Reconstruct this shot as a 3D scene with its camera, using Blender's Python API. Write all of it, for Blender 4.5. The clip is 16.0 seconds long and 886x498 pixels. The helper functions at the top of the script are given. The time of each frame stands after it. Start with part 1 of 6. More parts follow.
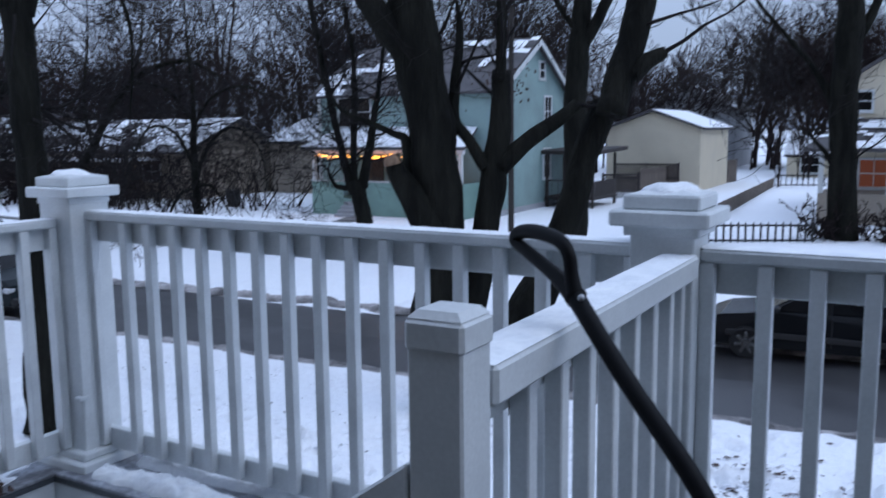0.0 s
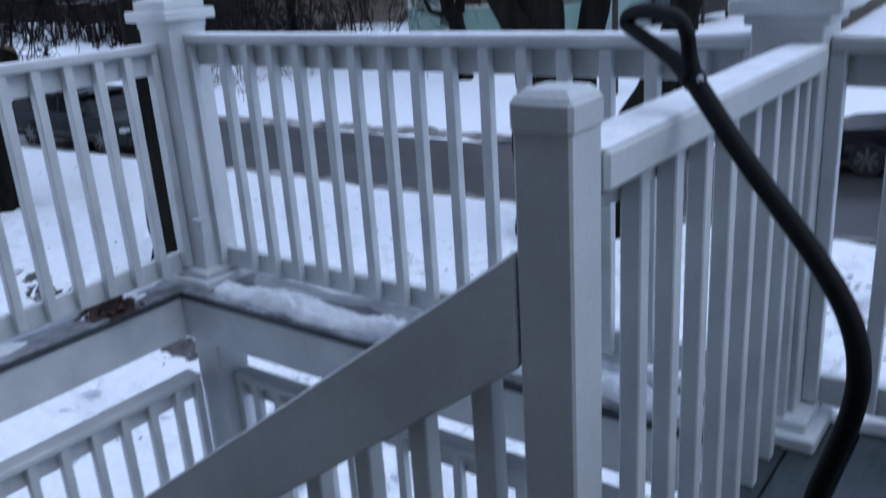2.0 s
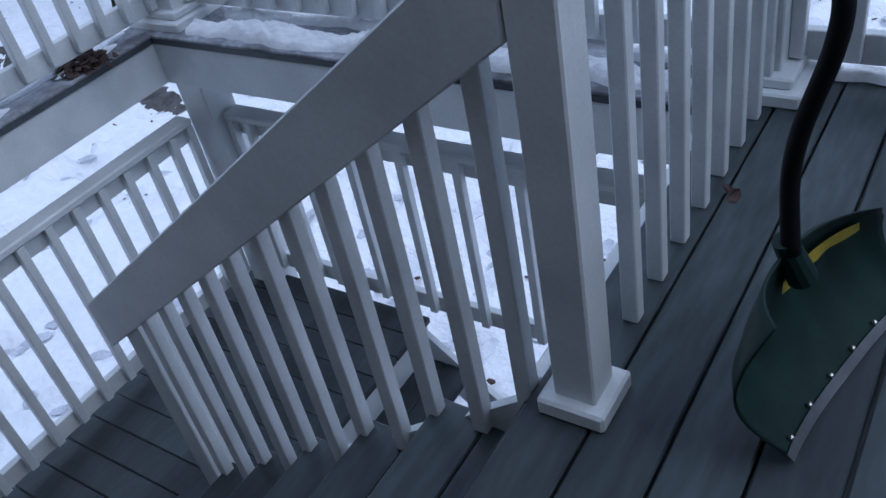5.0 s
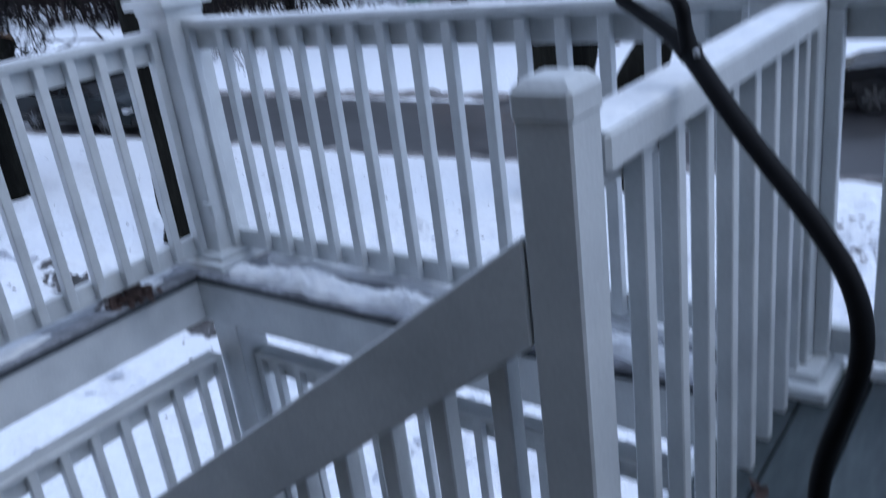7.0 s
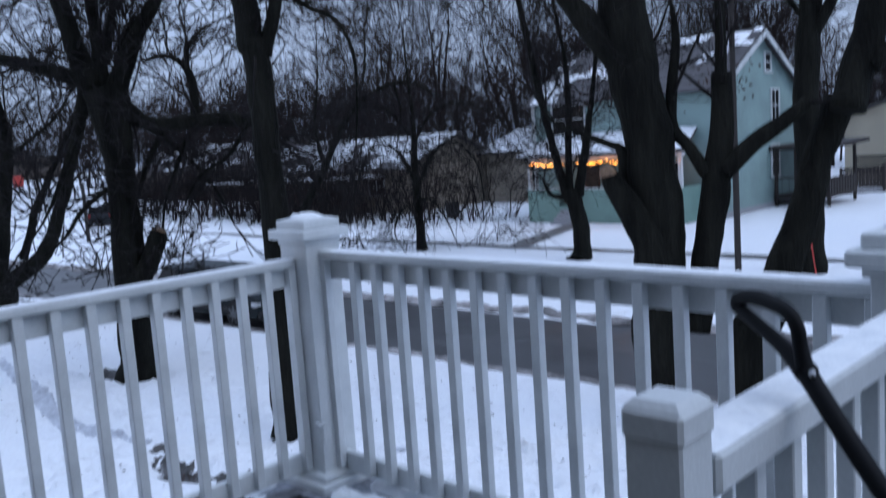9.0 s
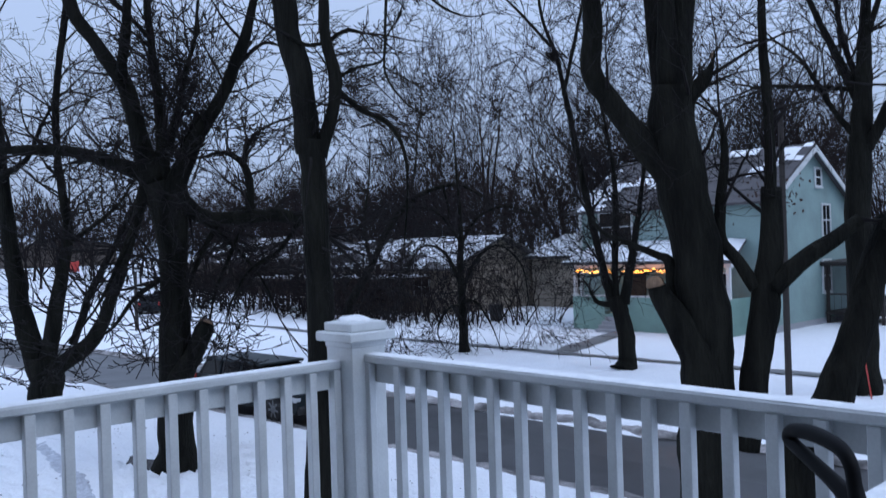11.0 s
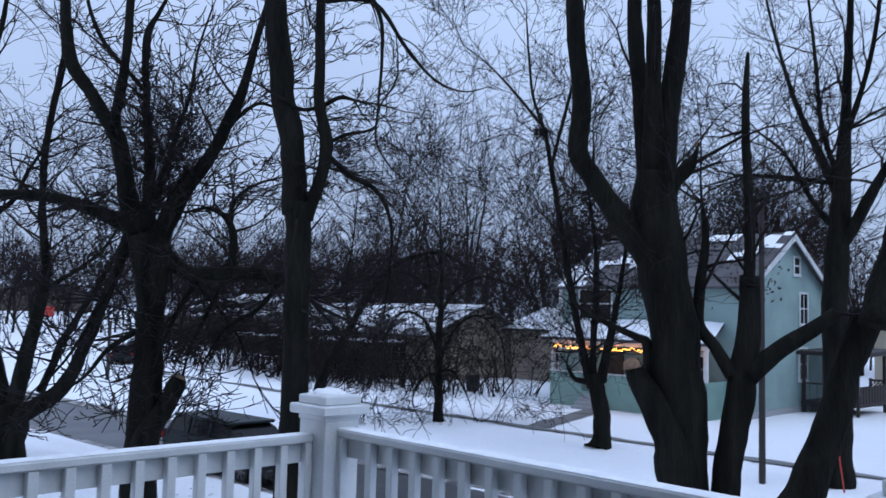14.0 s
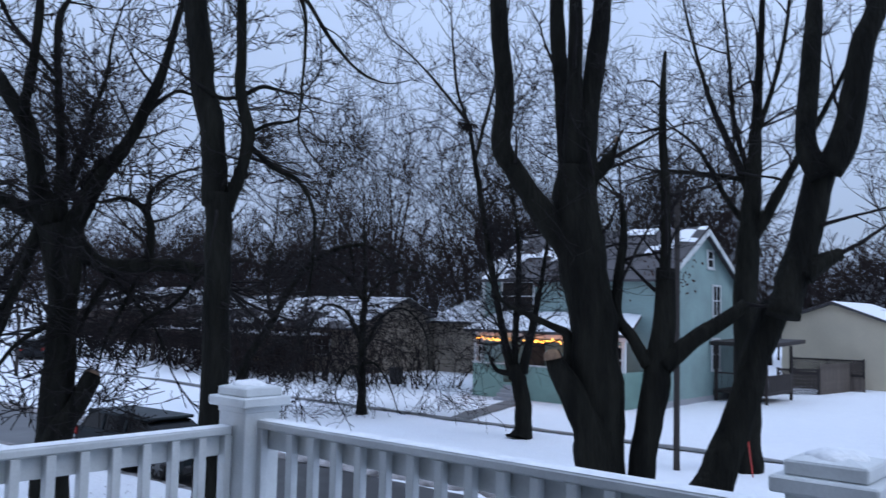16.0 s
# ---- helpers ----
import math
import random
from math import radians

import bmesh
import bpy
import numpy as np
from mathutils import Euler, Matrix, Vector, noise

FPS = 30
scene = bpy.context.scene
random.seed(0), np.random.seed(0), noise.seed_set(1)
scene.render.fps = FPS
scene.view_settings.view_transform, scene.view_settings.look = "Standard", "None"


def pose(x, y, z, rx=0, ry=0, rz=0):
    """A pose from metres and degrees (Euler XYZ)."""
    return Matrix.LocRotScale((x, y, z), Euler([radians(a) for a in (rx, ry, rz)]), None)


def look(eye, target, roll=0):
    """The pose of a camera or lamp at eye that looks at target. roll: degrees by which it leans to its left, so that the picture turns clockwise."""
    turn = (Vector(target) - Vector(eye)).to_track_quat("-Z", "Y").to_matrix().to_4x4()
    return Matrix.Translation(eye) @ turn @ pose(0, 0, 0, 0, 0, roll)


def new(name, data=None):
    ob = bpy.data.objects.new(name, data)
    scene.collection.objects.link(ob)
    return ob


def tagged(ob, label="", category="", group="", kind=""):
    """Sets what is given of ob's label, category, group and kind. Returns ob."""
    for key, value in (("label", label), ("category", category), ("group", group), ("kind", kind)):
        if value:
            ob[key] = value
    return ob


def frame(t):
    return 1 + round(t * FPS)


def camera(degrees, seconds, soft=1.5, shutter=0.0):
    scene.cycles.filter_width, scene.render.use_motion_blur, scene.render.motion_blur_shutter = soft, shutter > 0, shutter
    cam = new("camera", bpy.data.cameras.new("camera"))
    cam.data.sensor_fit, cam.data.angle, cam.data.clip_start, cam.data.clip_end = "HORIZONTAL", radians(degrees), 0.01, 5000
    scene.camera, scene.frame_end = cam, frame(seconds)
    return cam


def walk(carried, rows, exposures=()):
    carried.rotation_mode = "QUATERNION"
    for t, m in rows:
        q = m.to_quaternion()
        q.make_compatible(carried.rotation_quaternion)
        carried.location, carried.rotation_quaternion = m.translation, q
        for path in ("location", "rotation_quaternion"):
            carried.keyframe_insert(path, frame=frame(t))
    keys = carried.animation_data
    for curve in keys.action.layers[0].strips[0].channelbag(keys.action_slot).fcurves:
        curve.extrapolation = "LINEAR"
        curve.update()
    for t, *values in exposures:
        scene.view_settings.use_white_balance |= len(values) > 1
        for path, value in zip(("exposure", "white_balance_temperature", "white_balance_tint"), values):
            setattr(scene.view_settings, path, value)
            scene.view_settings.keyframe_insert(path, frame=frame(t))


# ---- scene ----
# ---- camera ----
cam = camera(54.93, 16.0, soft=1.4, shutter=0.9)
PATH = [
    (0, 3.071, -2.308, 1.391, 29.84, -7.94, 0.58),
    (0.5, 3.063, -2.299, 1.387, 31.87, -9.62, 1.10),
    (1, 3.060, -2.308, 1.371, 33.88, -11.31, 1.39),
    (1.5, 3.046, -2.296, 1.340, 35.67, -14.51, 1.69),
    (2, 3.044, -2.278, 1.320, 36.08, -19.07, 3.63),
    (2.5, 3.050, -2.297, 1.317, 35.26, -23.45, 5.67),
    (3, 3.055, -2.304, 1.334, 34.77, -25.40, 7.21),
    (3.5, 3.057, -2.301, 1.309, 34.14, -30.75, 10.51),
    (4, 3.058, -2.299, 1.284, 33.96, -36.86, 10.00),
    (4.2, 3.057, -2.305, 1.275, 32.81, -38.20, 9.97),
    (6.3, 3.064, -2.311, 1.326, 31.91, -32.70, 8.40),
    (6.5, 3.058, -2.291, 1.340, 33.01, -29.31, 8.27),
    (7, 3.058, -2.288, 1.366, 35.60, -21.72, 6.95),
    (7.5, 3.064, -2.301, 1.402, 38.01, -15.63, 5.02),
    (8, 3.044, -2.295, 1.424, 41.42, -14.11, 4.85),
    (8.5, 3.064, -2.309, 1.448, 44.05, -12.10, 4.60),
    (9, 3.083, -2.306, 1.504, 44.07, -6.96, 3.99),
    (9.5, 3.085, -2.316, 1.524, 44.26, -4.31, 3.30),
    (10, 3.084, -2.317, 1.531, 45.31, -3.02, 2.63),
    (10.2, 3.091, -2.326, 1.527, 46.17, -2.50, 2.45),
    (12.3, 3.100, -2.343, 1.572, 47.32, 2.91, 0.65),
    (12.5, 3.101, -2.344, 1.576, 47.29, 3.05, 0.52),
    (13, 3.115, -2.356, 1.580, 47.24, 3.36, -0.03),
    (13.5, 3.120, -2.358, 1.585, 46.71, 3.73, -0.76),
    (14, 3.125, -2.366, 1.592, 45.81, 4.40, -1.45),
    (14.5, 3.127, -2.366, 1.594, 44.61, 5.18, -1.87),
    (15, 3.111, -2.358, 1.583, 43.40, 5.41, -1.60),
    (15.5, 3.127, -2.362, 1.583, 42.52, 4.62, -1.56),
    (16, 3.138, -2.370, 1.580, 40.70, 4.05, -1.30),
]
walk(cam, [(t, pose(x, y, z, 90 + pitch, roll, yaw)) for t, x, y, z, yaw, pitch, roll in PATH],
     exposures=[(0.0, 0.22), (2.0, 0.18), (3.0, 0.18), (3.5, 0.22), (4.2, 0.17), (6.3, 0.38), (6.5, 0.38), (7.0, 0.28), (7.5, 0.16), (9.0, 0.14), (12.5, 0.21), (16.0, 0.22)])

# ---- light: overcast winter dusk ----
world = bpy.data.worlds.new("dusk")
scene.world = world
world.use_nodes = True
wn = world.node_tree.nodes
wl = world.node_tree.links
sky = wn.new("ShaderNodeTexSky")
sky.sky_type = "NISHITA"
sky.sun_disc = False
sky.sun_elevation = radians(8)
sky.sun_rotation = radians(200)
sky.air_density, sky.dust_density, sky.ozone_density = 1.0, 3.0, 2.0
cloud = wn.new("ShaderNodeRGB")
cloud.outputs[0].default_value = (4.1, 5.3, 7.95, 1)
cmix = wn.new("ShaderNodeMix")
cmix.data_type = "RGBA"
cmix.inputs[0].default_value = 0.85
cn = wn.new("ShaderNodeTexNoise")
cn.inputs["Scale"].default_value = 2.2
cn.inputs["Detail"].default_value = 4.0
cr = wn.new("ShaderNodeMapRange")
cr.inputs[1].default_value, cr.inputs[2].default_value = 0.3, 0.7
cr.inputs[3].default_value, cr.inputs[4].default_value = 0.9, 1.08
ccol = wn.new("ShaderNodeVectorMath")
ccol.operation = "SCALE"
wl.new(cn.outputs["Fac"], cr.inputs[0])
wl.new(cloud.outputs[0], ccol.inputs[0])
# an overcast sky is about three times as bright overhead as at the horizon
tcw = wn.new("ShaderNodeTexCoord")
sep = wn.new("ShaderNodeSeparateXYZ")
zen = wn.new("ShaderNodeMapRange")
zen.inputs[1].default_value, zen.inputs[2].default_value = 0.0, 1.0
zen.inputs[3].default_value, zen.inputs[4].default_value = 0.82, 2.1
wl.new(tcw.outputs["Generated"], sep.inputs[0])
wl.new(sep.outputs["Z"], zen.inputs[0])
mulz = wn.new("ShaderNodeMath")
mulz.operation = "MULTIPLY"
wl.new(cr.outputs[0], mulz.inputs[0])
wl.new(zen.outputs[0], mulz.inputs[1])
wl.new(mulz.outputs[0], ccol.inputs["Scale"])
wl.new(sky.outputs[0], cmix.inputs[6])
wl.new(ccol.outputs[0], cmix.inputs[7])
bg = wn["Background"]
bg.inputs["Strength"].default_value = 0.1
wl.new(cmix.outputs[2], bg.inputs["Color"])
sun_data = bpy.data.lights.new("sun", "SUN")
sun_data.energy, sun_data.angle, sun_data.color = 0.5, radians(40), (0.92, 0.95, 1.0)
sun = new("sun", sun_data)
sun.matrix_world = look((0, 0, 30), (-24, -7, 0))


# ---- materials ----
def mat(name, col, rough=0.6, var=0.15, scale=6.0, fine=60.0, bump=0.15, dist=0.004, metal=0.0, stretch=(1, 1, 1),
        dark=None, per=0.0, coat=0.0, spec=0.5):
    """Two scales of noise over a base colour, with fine relief; per: how much single pieces differ."""
    m = bpy.data.materials.new(name)
    m.use_nodes = True
    n, l = m.node_tree.nodes, m.node_tree.links
    b = n["Principled BSDF"]
    tc = n.new("ShaderNodeTexCoord")
    mp = n.new("ShaderNodeMapping")
    mp.inputs["Scale"].default_value = stretch
    l.new(tc.outputs["Object"], mp.inputs["Vector"])
    a = n.new("ShaderNodeTexNoise")
    a.inputs["Scale"].default_value, a.inputs["Detail"].default_value = scale, 5.0
    c = n.new("ShaderNodeTexNoise")
    c.inputs["Scale"].default_value, c.inputs["Detail"].default_value = fine, 3.0
    l.new(mp.outputs[0], a.inputs["Vector"])
    l.new(mp.outputs[0], c.inputs["Vector"])
    ramp = n.new("ShaderNodeMapRange")
    ramp.inputs[1].default_value, ramp.inputs[2].default_value = 0.35, 0.65
    l.new(a.outputs["Fac"], ramp.inputs[0])
    mix = n.new("ShaderNodeMix")
    mix.data_type = "RGBA"
    d = dark or tuple(x * (1 - var) ** 2 for x in col)
    mix.inputs[6].default_value = (*d, 1)
    mix.inputs[7].default_value = (*col, 1)
    l.new(ramp.outputs[0], mix.inputs[0])
    hs = n.new("ShaderNodeHueSaturation")
    l.new(mix.outputs[2], hs.inputs["Color"])
    v = n.new("ShaderNodeMapRange")
    v.inputs[1].default_value, v.inputs[2].default_value = 0.25, 0.75
    v.inputs[3].default_value, v.inputs[4].default_value = 1 - var, 1 + var
    l.new(c.outputs["Fac"], v.inputs[0])
    if per:
        oi = n.new("ShaderNodeObjectInfo")
        pr = n.new("ShaderNodeMapRange")
        pr.inputs[3].default_value, pr.inputs[4].default_value = 1 - per, 1 + per
        l.new(oi.outputs["Random"], pr.inputs[0])
        mu = n.new("ShaderNodeMath")
        mu.operation = "MULTIPLY"
        l.new(pr.outputs[0], mu.inputs[0])
        l.new(v.outputs[0], mu.inputs[1])
        l.new(mu.outputs[0], hs.inputs["Value"])
    else:
        l.new(v.outputs[0], hs.inputs["Value"])
    l.new(hs.outputs[0], b.inputs["Base Color"])
    rr = n.new("ShaderNodeMapRange")
    rr.inputs[3].default_value, rr.inputs[4].default_value = max(rough - 0.12, 0.03), min(rough + 0.12, 1)
    l.new(a.outputs["Fac"], rr.inputs[0])
    l.new(rr.outputs[0], b.inputs["Roughness"])
    b.inputs["Metallic"].default_value = metal
    b.inputs["Coat Weight"].default_value = coat
    b.inputs["Specular IOR Level"].default_value = spec
    add = n.new("ShaderNodeMath")
    l.new(a.outputs["Fac"], add.inputs[0])
    l.new(c.outputs["Fac"], add.inputs[1])
    bp = n.new("ShaderNodeBump")
    bp.inputs["Strength"].default_value, bp.inputs["Distance"].default_value = bump, dist
    l.new(add.outputs[0], bp.inputs["Height"])
    l.new(bp.outputs[0], b.inputs["Normal"])
    return m


def glow(name, col, strength):
    m = bpy.data.materials.new(name)
    m.use_nodes = True
    b = m.node_tree.nodes["Principled BSDF"]
    b.inputs["Base Color"].default_value = (*col, 1)
    b.inputs["Emission Color"].default_value = (*col, 1)
    b.inputs["Emission Strength"].default_value = strength
    return m


WHITE = mat("white_paint", (0.67, 0.7, 0.71), 0.45, 0.06, 4.5, 120, 0.16, 0.0025, dark=(0.54, 0.57, 0.585))
DECK = mat("grey_deck_paint", (0.054, 0.069, 0.075), 0.36, 0.3, 4.0, 40, 0.4, 0.004, stretch=(1, 0.18, 1), per=0.2, dark=(0.022, 0.028, 0.031), spec=0.28)
LIP = mat("dark_drip_edge", (0.062, 0.072, 0.084), 0.45, 0.2, 9.0, 70, 0.2)
SNOW = mat("snow", (0.82, 0.84, 0.87), 0.8, 0.04, 1.6, 11, 0.8, 0.05, dark=(0.8, 0.82, 0.86))
SNOWY = mat("snow_on_rail", (0.86, 0.88, 0.9), 0.7, 0.05, 14, 60, 0.45, 0.01, dark=(0.74, 0.77, 0.81))
GREYSNOW = mat("grey_trodden_snow", (0.58, 0.61, 0.67), 0.6, 0.15, 5, 40, 0.6, 0.02, dark=(0.4, 0.42, 0.47))
DARKWOOD = mat("dark_wet_boards", (0.03, 0.022, 0.02), 0.7, 0.3, 2, 20, 0.3)
MUD = mat("wet_earth", (0.11, 0.107, 0.11), 0.7, 0.3, 3.5, 30, 0.6, 0.02, dark=(0.03, 0.028, 0.026))
FROST = mat("frosty_grey_wood", (0.36, 0.38, 0.42), 0.65, 0.3, 5.5, 45, 0.5, 0.006, dark=(0.085, 0.088, 0.1))
SPRUCE = mat("spruce_needles", (0.02, 0.034, 0.025), 0.8, 0.3, 2.0, 12, 0.3, 0.02)
SLUSH = mat("dirty_slush", (0.38, 0.36, 0.36), 0.7, 0.3, 1.8, 11, 0.7, 0.05, dark=(0.05, 0.046, 0.045))
ASPHALT = mat("wet_asphalt", (0.046, 0.045, 0.047), 0.36, 0.3, 0.9, 40, 0.2, 0.004, dark=(0.03, 0.029, 0.031))
WALKWAY = mat("wet_concrete", (0.17, 0.17, 0.175), 0.5, 0.2, 1.0, 20, 0.3, 0.004)
BARK = mat("dark_bark", (0.0145, 0.0145, 0.0115), 0.9, 0.3, 4.0, 26, 1.0, 0.06, stretch=(1, 1, 0.16), dark=(0.004, 0.0042, 0.0035), spec=0.1)
TWIG = mat("twig_bark", (0.012, 0.01, 0.01), 0.9, 0.2, 2.0, 20, 0.1, spec=0.2)
WOODS = mat("far_twigs", (0.022, 0.016, 0.016), 0.95, 0.2, 0.2, 3, 0.0, spec=0.1)
BROKEN = mat("torn_wood", (0.24, 0.15, 0.09), 0.85, 0.3, 6, 40, 0.8, 0.02, stretch=(1, 1, 0.2), dark=(0.08, 0.05, 0.035))
AQUA = mat("aqua_siding", (0.26, 0.37, 0.355), 0.65, 0.12, 0.8, 20, 0.1)
AQUADK = mat("green_skirt_boards", (0.2, 0.33, 0.29), 0.6, 0.1, 1.0, 20, 0.1)
TRIM = mat("white_trim", (0.6, 0.62, 0.62), 0.55, 0.06, 2, 30, 0.05)
SHINGLE = mat("grey_shingle", (0.09, 0.085, 0.09), 0.85, 0.2, 1.5, 16, 0.4, 0.01)
YELLOW = mat("cream_siding", (0.62, 0.55, 0.42), 0.6, 0.05, 0.6, 18, 0.1)
TAN = mat("tan_siding", (0.28, 0.24, 0.195), 0.7, 0.12, 0.6, 18, 0.1)
BROWN = mat("brown_boards", (0.07, 0.055, 0.045), 0.8, 0.2, 2, 20, 0.3)
GREYWALL = mat("grey_siding", (0.34, 0.35, 0.37), 0.7, 0.1, 0.8, 20, 0.1)
BRICKRED = mat("red_brown_gable", (0.22, 0.09, 0.06), 0.75, 0.2, 1.5, 20, 0.2)
GLASS = mat("dark_window_glass", (0.006, 0.0065, 0.008), 0.2, 0.1, 1, 5, 0.0, spec=0.2)
IRON = mat("black_iron", (0.015, 0.015, 0.017), 0.5, 0.1, 5, 40, 0.1)
OLDWOOD = mat("weathered_fence", (0.15, 0.12, 0.1), 0.85, 0.25, 3, 30, 0.4, 0.006, stretch=(1, 1, 0.3), per=0.15)
POLE = mat("utility_pole", (0.035, 0.029, 0.026), 0.85, 0.2, 3, 30, 0.4, stretch=(1, 1, 0.15))
BLACKPLASTIC = mat("black_plastic", (0.006, 0.0065, 0.008), 0.55, 0.15, 12, 90, 0.15, 0.001, spec=0.12)
GREENPLASTIC = mat("dark_green_plastic", (0.004, 0.027, 0.022), 0.5, 0.2, 8, 70, 0.2, 0.002, spec=0.3)
YELLOWSTRIP = mat("yellow_label", (0.55, 0.42, 0.05), 0.5, 0.1, 9, 60, 0.05)
METAL = mat("galvanised_steel", (0.5, 0.51, 0.53), 0.35, 0.1, 9, 60, 0.1, metal=1.0)
CARBLACK = mat("black_car_paint", (0.006, 0.007, 0.009), 0.22, 0.1, 2, 20, 0.0, coat=0.1, spec=0.25)
CARTEAL = mat("dark_teal_car_paint", (0.009, 0.016, 0.02), 0.5, 0.15, 2, 20, 0.0, spec=0.2)
TYRE = mat("tyre_rubber", (0.015, 0.015, 0.016), 0.85, 0.1, 9, 50, 0.2)
RIM = mat("alloy_rim", (0.16, 0.165, 0.17), 0.3, 0.08, 6, 40, 0.05, metal=1.0)
LAMP = mat("clear_headlamp", (0.55, 0.57, 0.6), 0.12, 0.05, 6, 40, 0.05)
REDLAMP = mat("red_tail_lamp", (0.3, 0.015, 0.012), 0.2, 0.1, 6, 40, 0.05)
LEAF = mat("dead_leaves", (0.085, 0.055, 0.05), 0.9, 0.3, 6, 40, 0.3, dark=(0.035, 0.02, 0.017))
REDPAINT = mat("red_paint", (0.45, 0.04, 0.03), 0.5, 0.1, 4, 30, 0.05)
ORANGE = glow("warm_string_light", (1.0, 0.36, 0.06), 9.0)
WARMWIN = glow("warm_lit_pane", (0.3, 0.075, 0.03), 0.1)


# ---- building blocks ----
ORIGIN = {}


def thing(name, at, label, category, group="", kind="", turn=0.0, local=False):
    """An Empty at the thing's base; parts are given in world places, or in its own when local."""
    ob = new(name)
    ob.matrix_world = pose(*at, 0, 0, turn)
    ob.empty_display_size = 0.1
    ORIGIN[ob.name] = Vector((0, 0, 0)) if local else Vector(at)
    return tagged(ob, label, category, group, kind)


def finish(bm, material, name, smooth=False):
    me = bpy.data.meshes.new(name)
    bmesh.ops.recalc_face_normals(bm, faces=bm.faces)
    bm.to_mesh(me)
    bm.free()
    for m in material if isinstance(material, (list, tuple)) else [material]:
        me.materials.append(m)
    if smooth:
        me.polygons.foreach_set("use_smooth", [True] * len(me.polygons))
    return me


def part(name, bm, material, parent=None, label="", smooth=False, kind=""):
    """Links a bmesh as one mesh object under a thing or a part."""
    o = ORIGIN.get(parent.name, Vector()) if parent else Vector()
    if o.length:
        bmesh.ops.translate(bm, verts=bm.verts, vec=-o)
    ob = new(name, finish(bm, material, name, smooth))
    if parent:
        ob.parent = parent
    ORIGIN[ob.name] = o
    return tagged(ob, label, kind=kind)


def piece(name, mesh, parent, at, turn=(0, 0, 0), scale=(1, 1, 1)):
    """One of many alike pieces, on shared mesh data."""
    ob = new(name, mesh)
    ob.parent = parent
    o = ORIGIN.get(parent.name, Vector())
    ob.matrix_basis = Matrix.LocRotScale(Vector(at) - o, Euler([radians(a) for a in turn]), scale)
    return ob


def meshpart(name, verts, faces, material, parent=None, label="", smooth=True, kind=""):
    me = bpy.data.meshes.new(name)
    me.from_pydata(verts, [], faces)
    me.materials.append(material)
    if smooth:
        me.polygons.foreach_set("use_smooth", [True] * len(me.polygons))
    ob = new(name, me)
    if parent:
        ob.parent = parent
    return tagged(ob, label, kind=kind)


def bx(bm, lo, hi, bevel=0.0, m=None):
    """A box between two corners, with worn edges; m moves it."""
    size = [max(h - l, 1e-4) for l, h in zip(lo, hi)]
    mid = [(h + l) / 2 for l, h in zip(lo, hi)]
    r = bmesh.ops.create_cube(bm, size=1, matrix=Matrix.LocRotScale(Vector(mid), None, Vector(size)))
    vs = r["verts"]
    if bevel:
        es = list({e for v in vs for e in v.link_edges})
        bv = bmesh.ops.bevel(bm, geom=es, offset=min(bevel, min(size) * 0.45), segments=1, affect="EDGES")
        vs = list({v for f in bv["faces"] for v in f.verts} | {v for v in vs if v.is_valid})
    if m is not None:
        bmesh.ops.transform(bm, matrix=m, verts=vs)
    return vs


def box(lo, hi, bevel=0.0, m=None):
    bm = bmesh.new()
    bx(bm, lo, hi, bevel, m)
    return bm


def frustum(bm, x, y, z0, z1, half0, half1):
    """A square block whose top is smaller or larger than its foot."""
    ring = [(-1, -1), (1, -1), (1, 1), (-1, 1)]
    a = [bm.verts.new((x + half0 * i, y + half0 * j, z0)) for i, j in ring]
    b = [bm.verts.new((x + half1 * i, y + half1 * j, z1)) for i, j in ring]
    bm.faces.new(a[::-1]), bm.faces.new(b)
    for i in range(4):
        bm.faces.new((a[i], a[(i + 1) % 4], b[(i + 1) % 4], b[i]))


def prism(bm, outline, axis, lo, hi):
    """An outline of two coordinates drawn out along an axis."""
    def at(u, v, w):
        return {"x": (w, u, v), "y": (u, w, v), "z": (u, v, w)}[axis]
    a = [bm.verts.new(at(u, v, lo)) for u, v in outline]
    b = [bm.verts.new(at(u, v, hi)) for u, v in outline]
    bm.faces.new(a[::-1]), bm.faces.new(b)
    for i in range(len(a)):
        j = (i + 1) % len(a)
        bm.faces.new((a[i], a[j], b[j], b[i]))


def cyl(bm, a, b, r0, r1=None, seg=12):
    a, b = Vector(a), Vector(b)
    q = (b - a).to_track_quat("Z", "Y").to_matrix().to_4x4()
    bmesh.ops.create_cone(bm, cap_ends=True, segments=seg, radius1=r0, radius2=r0 if r1 is None else r1,
                          depth=(b - a).length, matrix=Matrix.Translation((a + b) / 2) @ q)


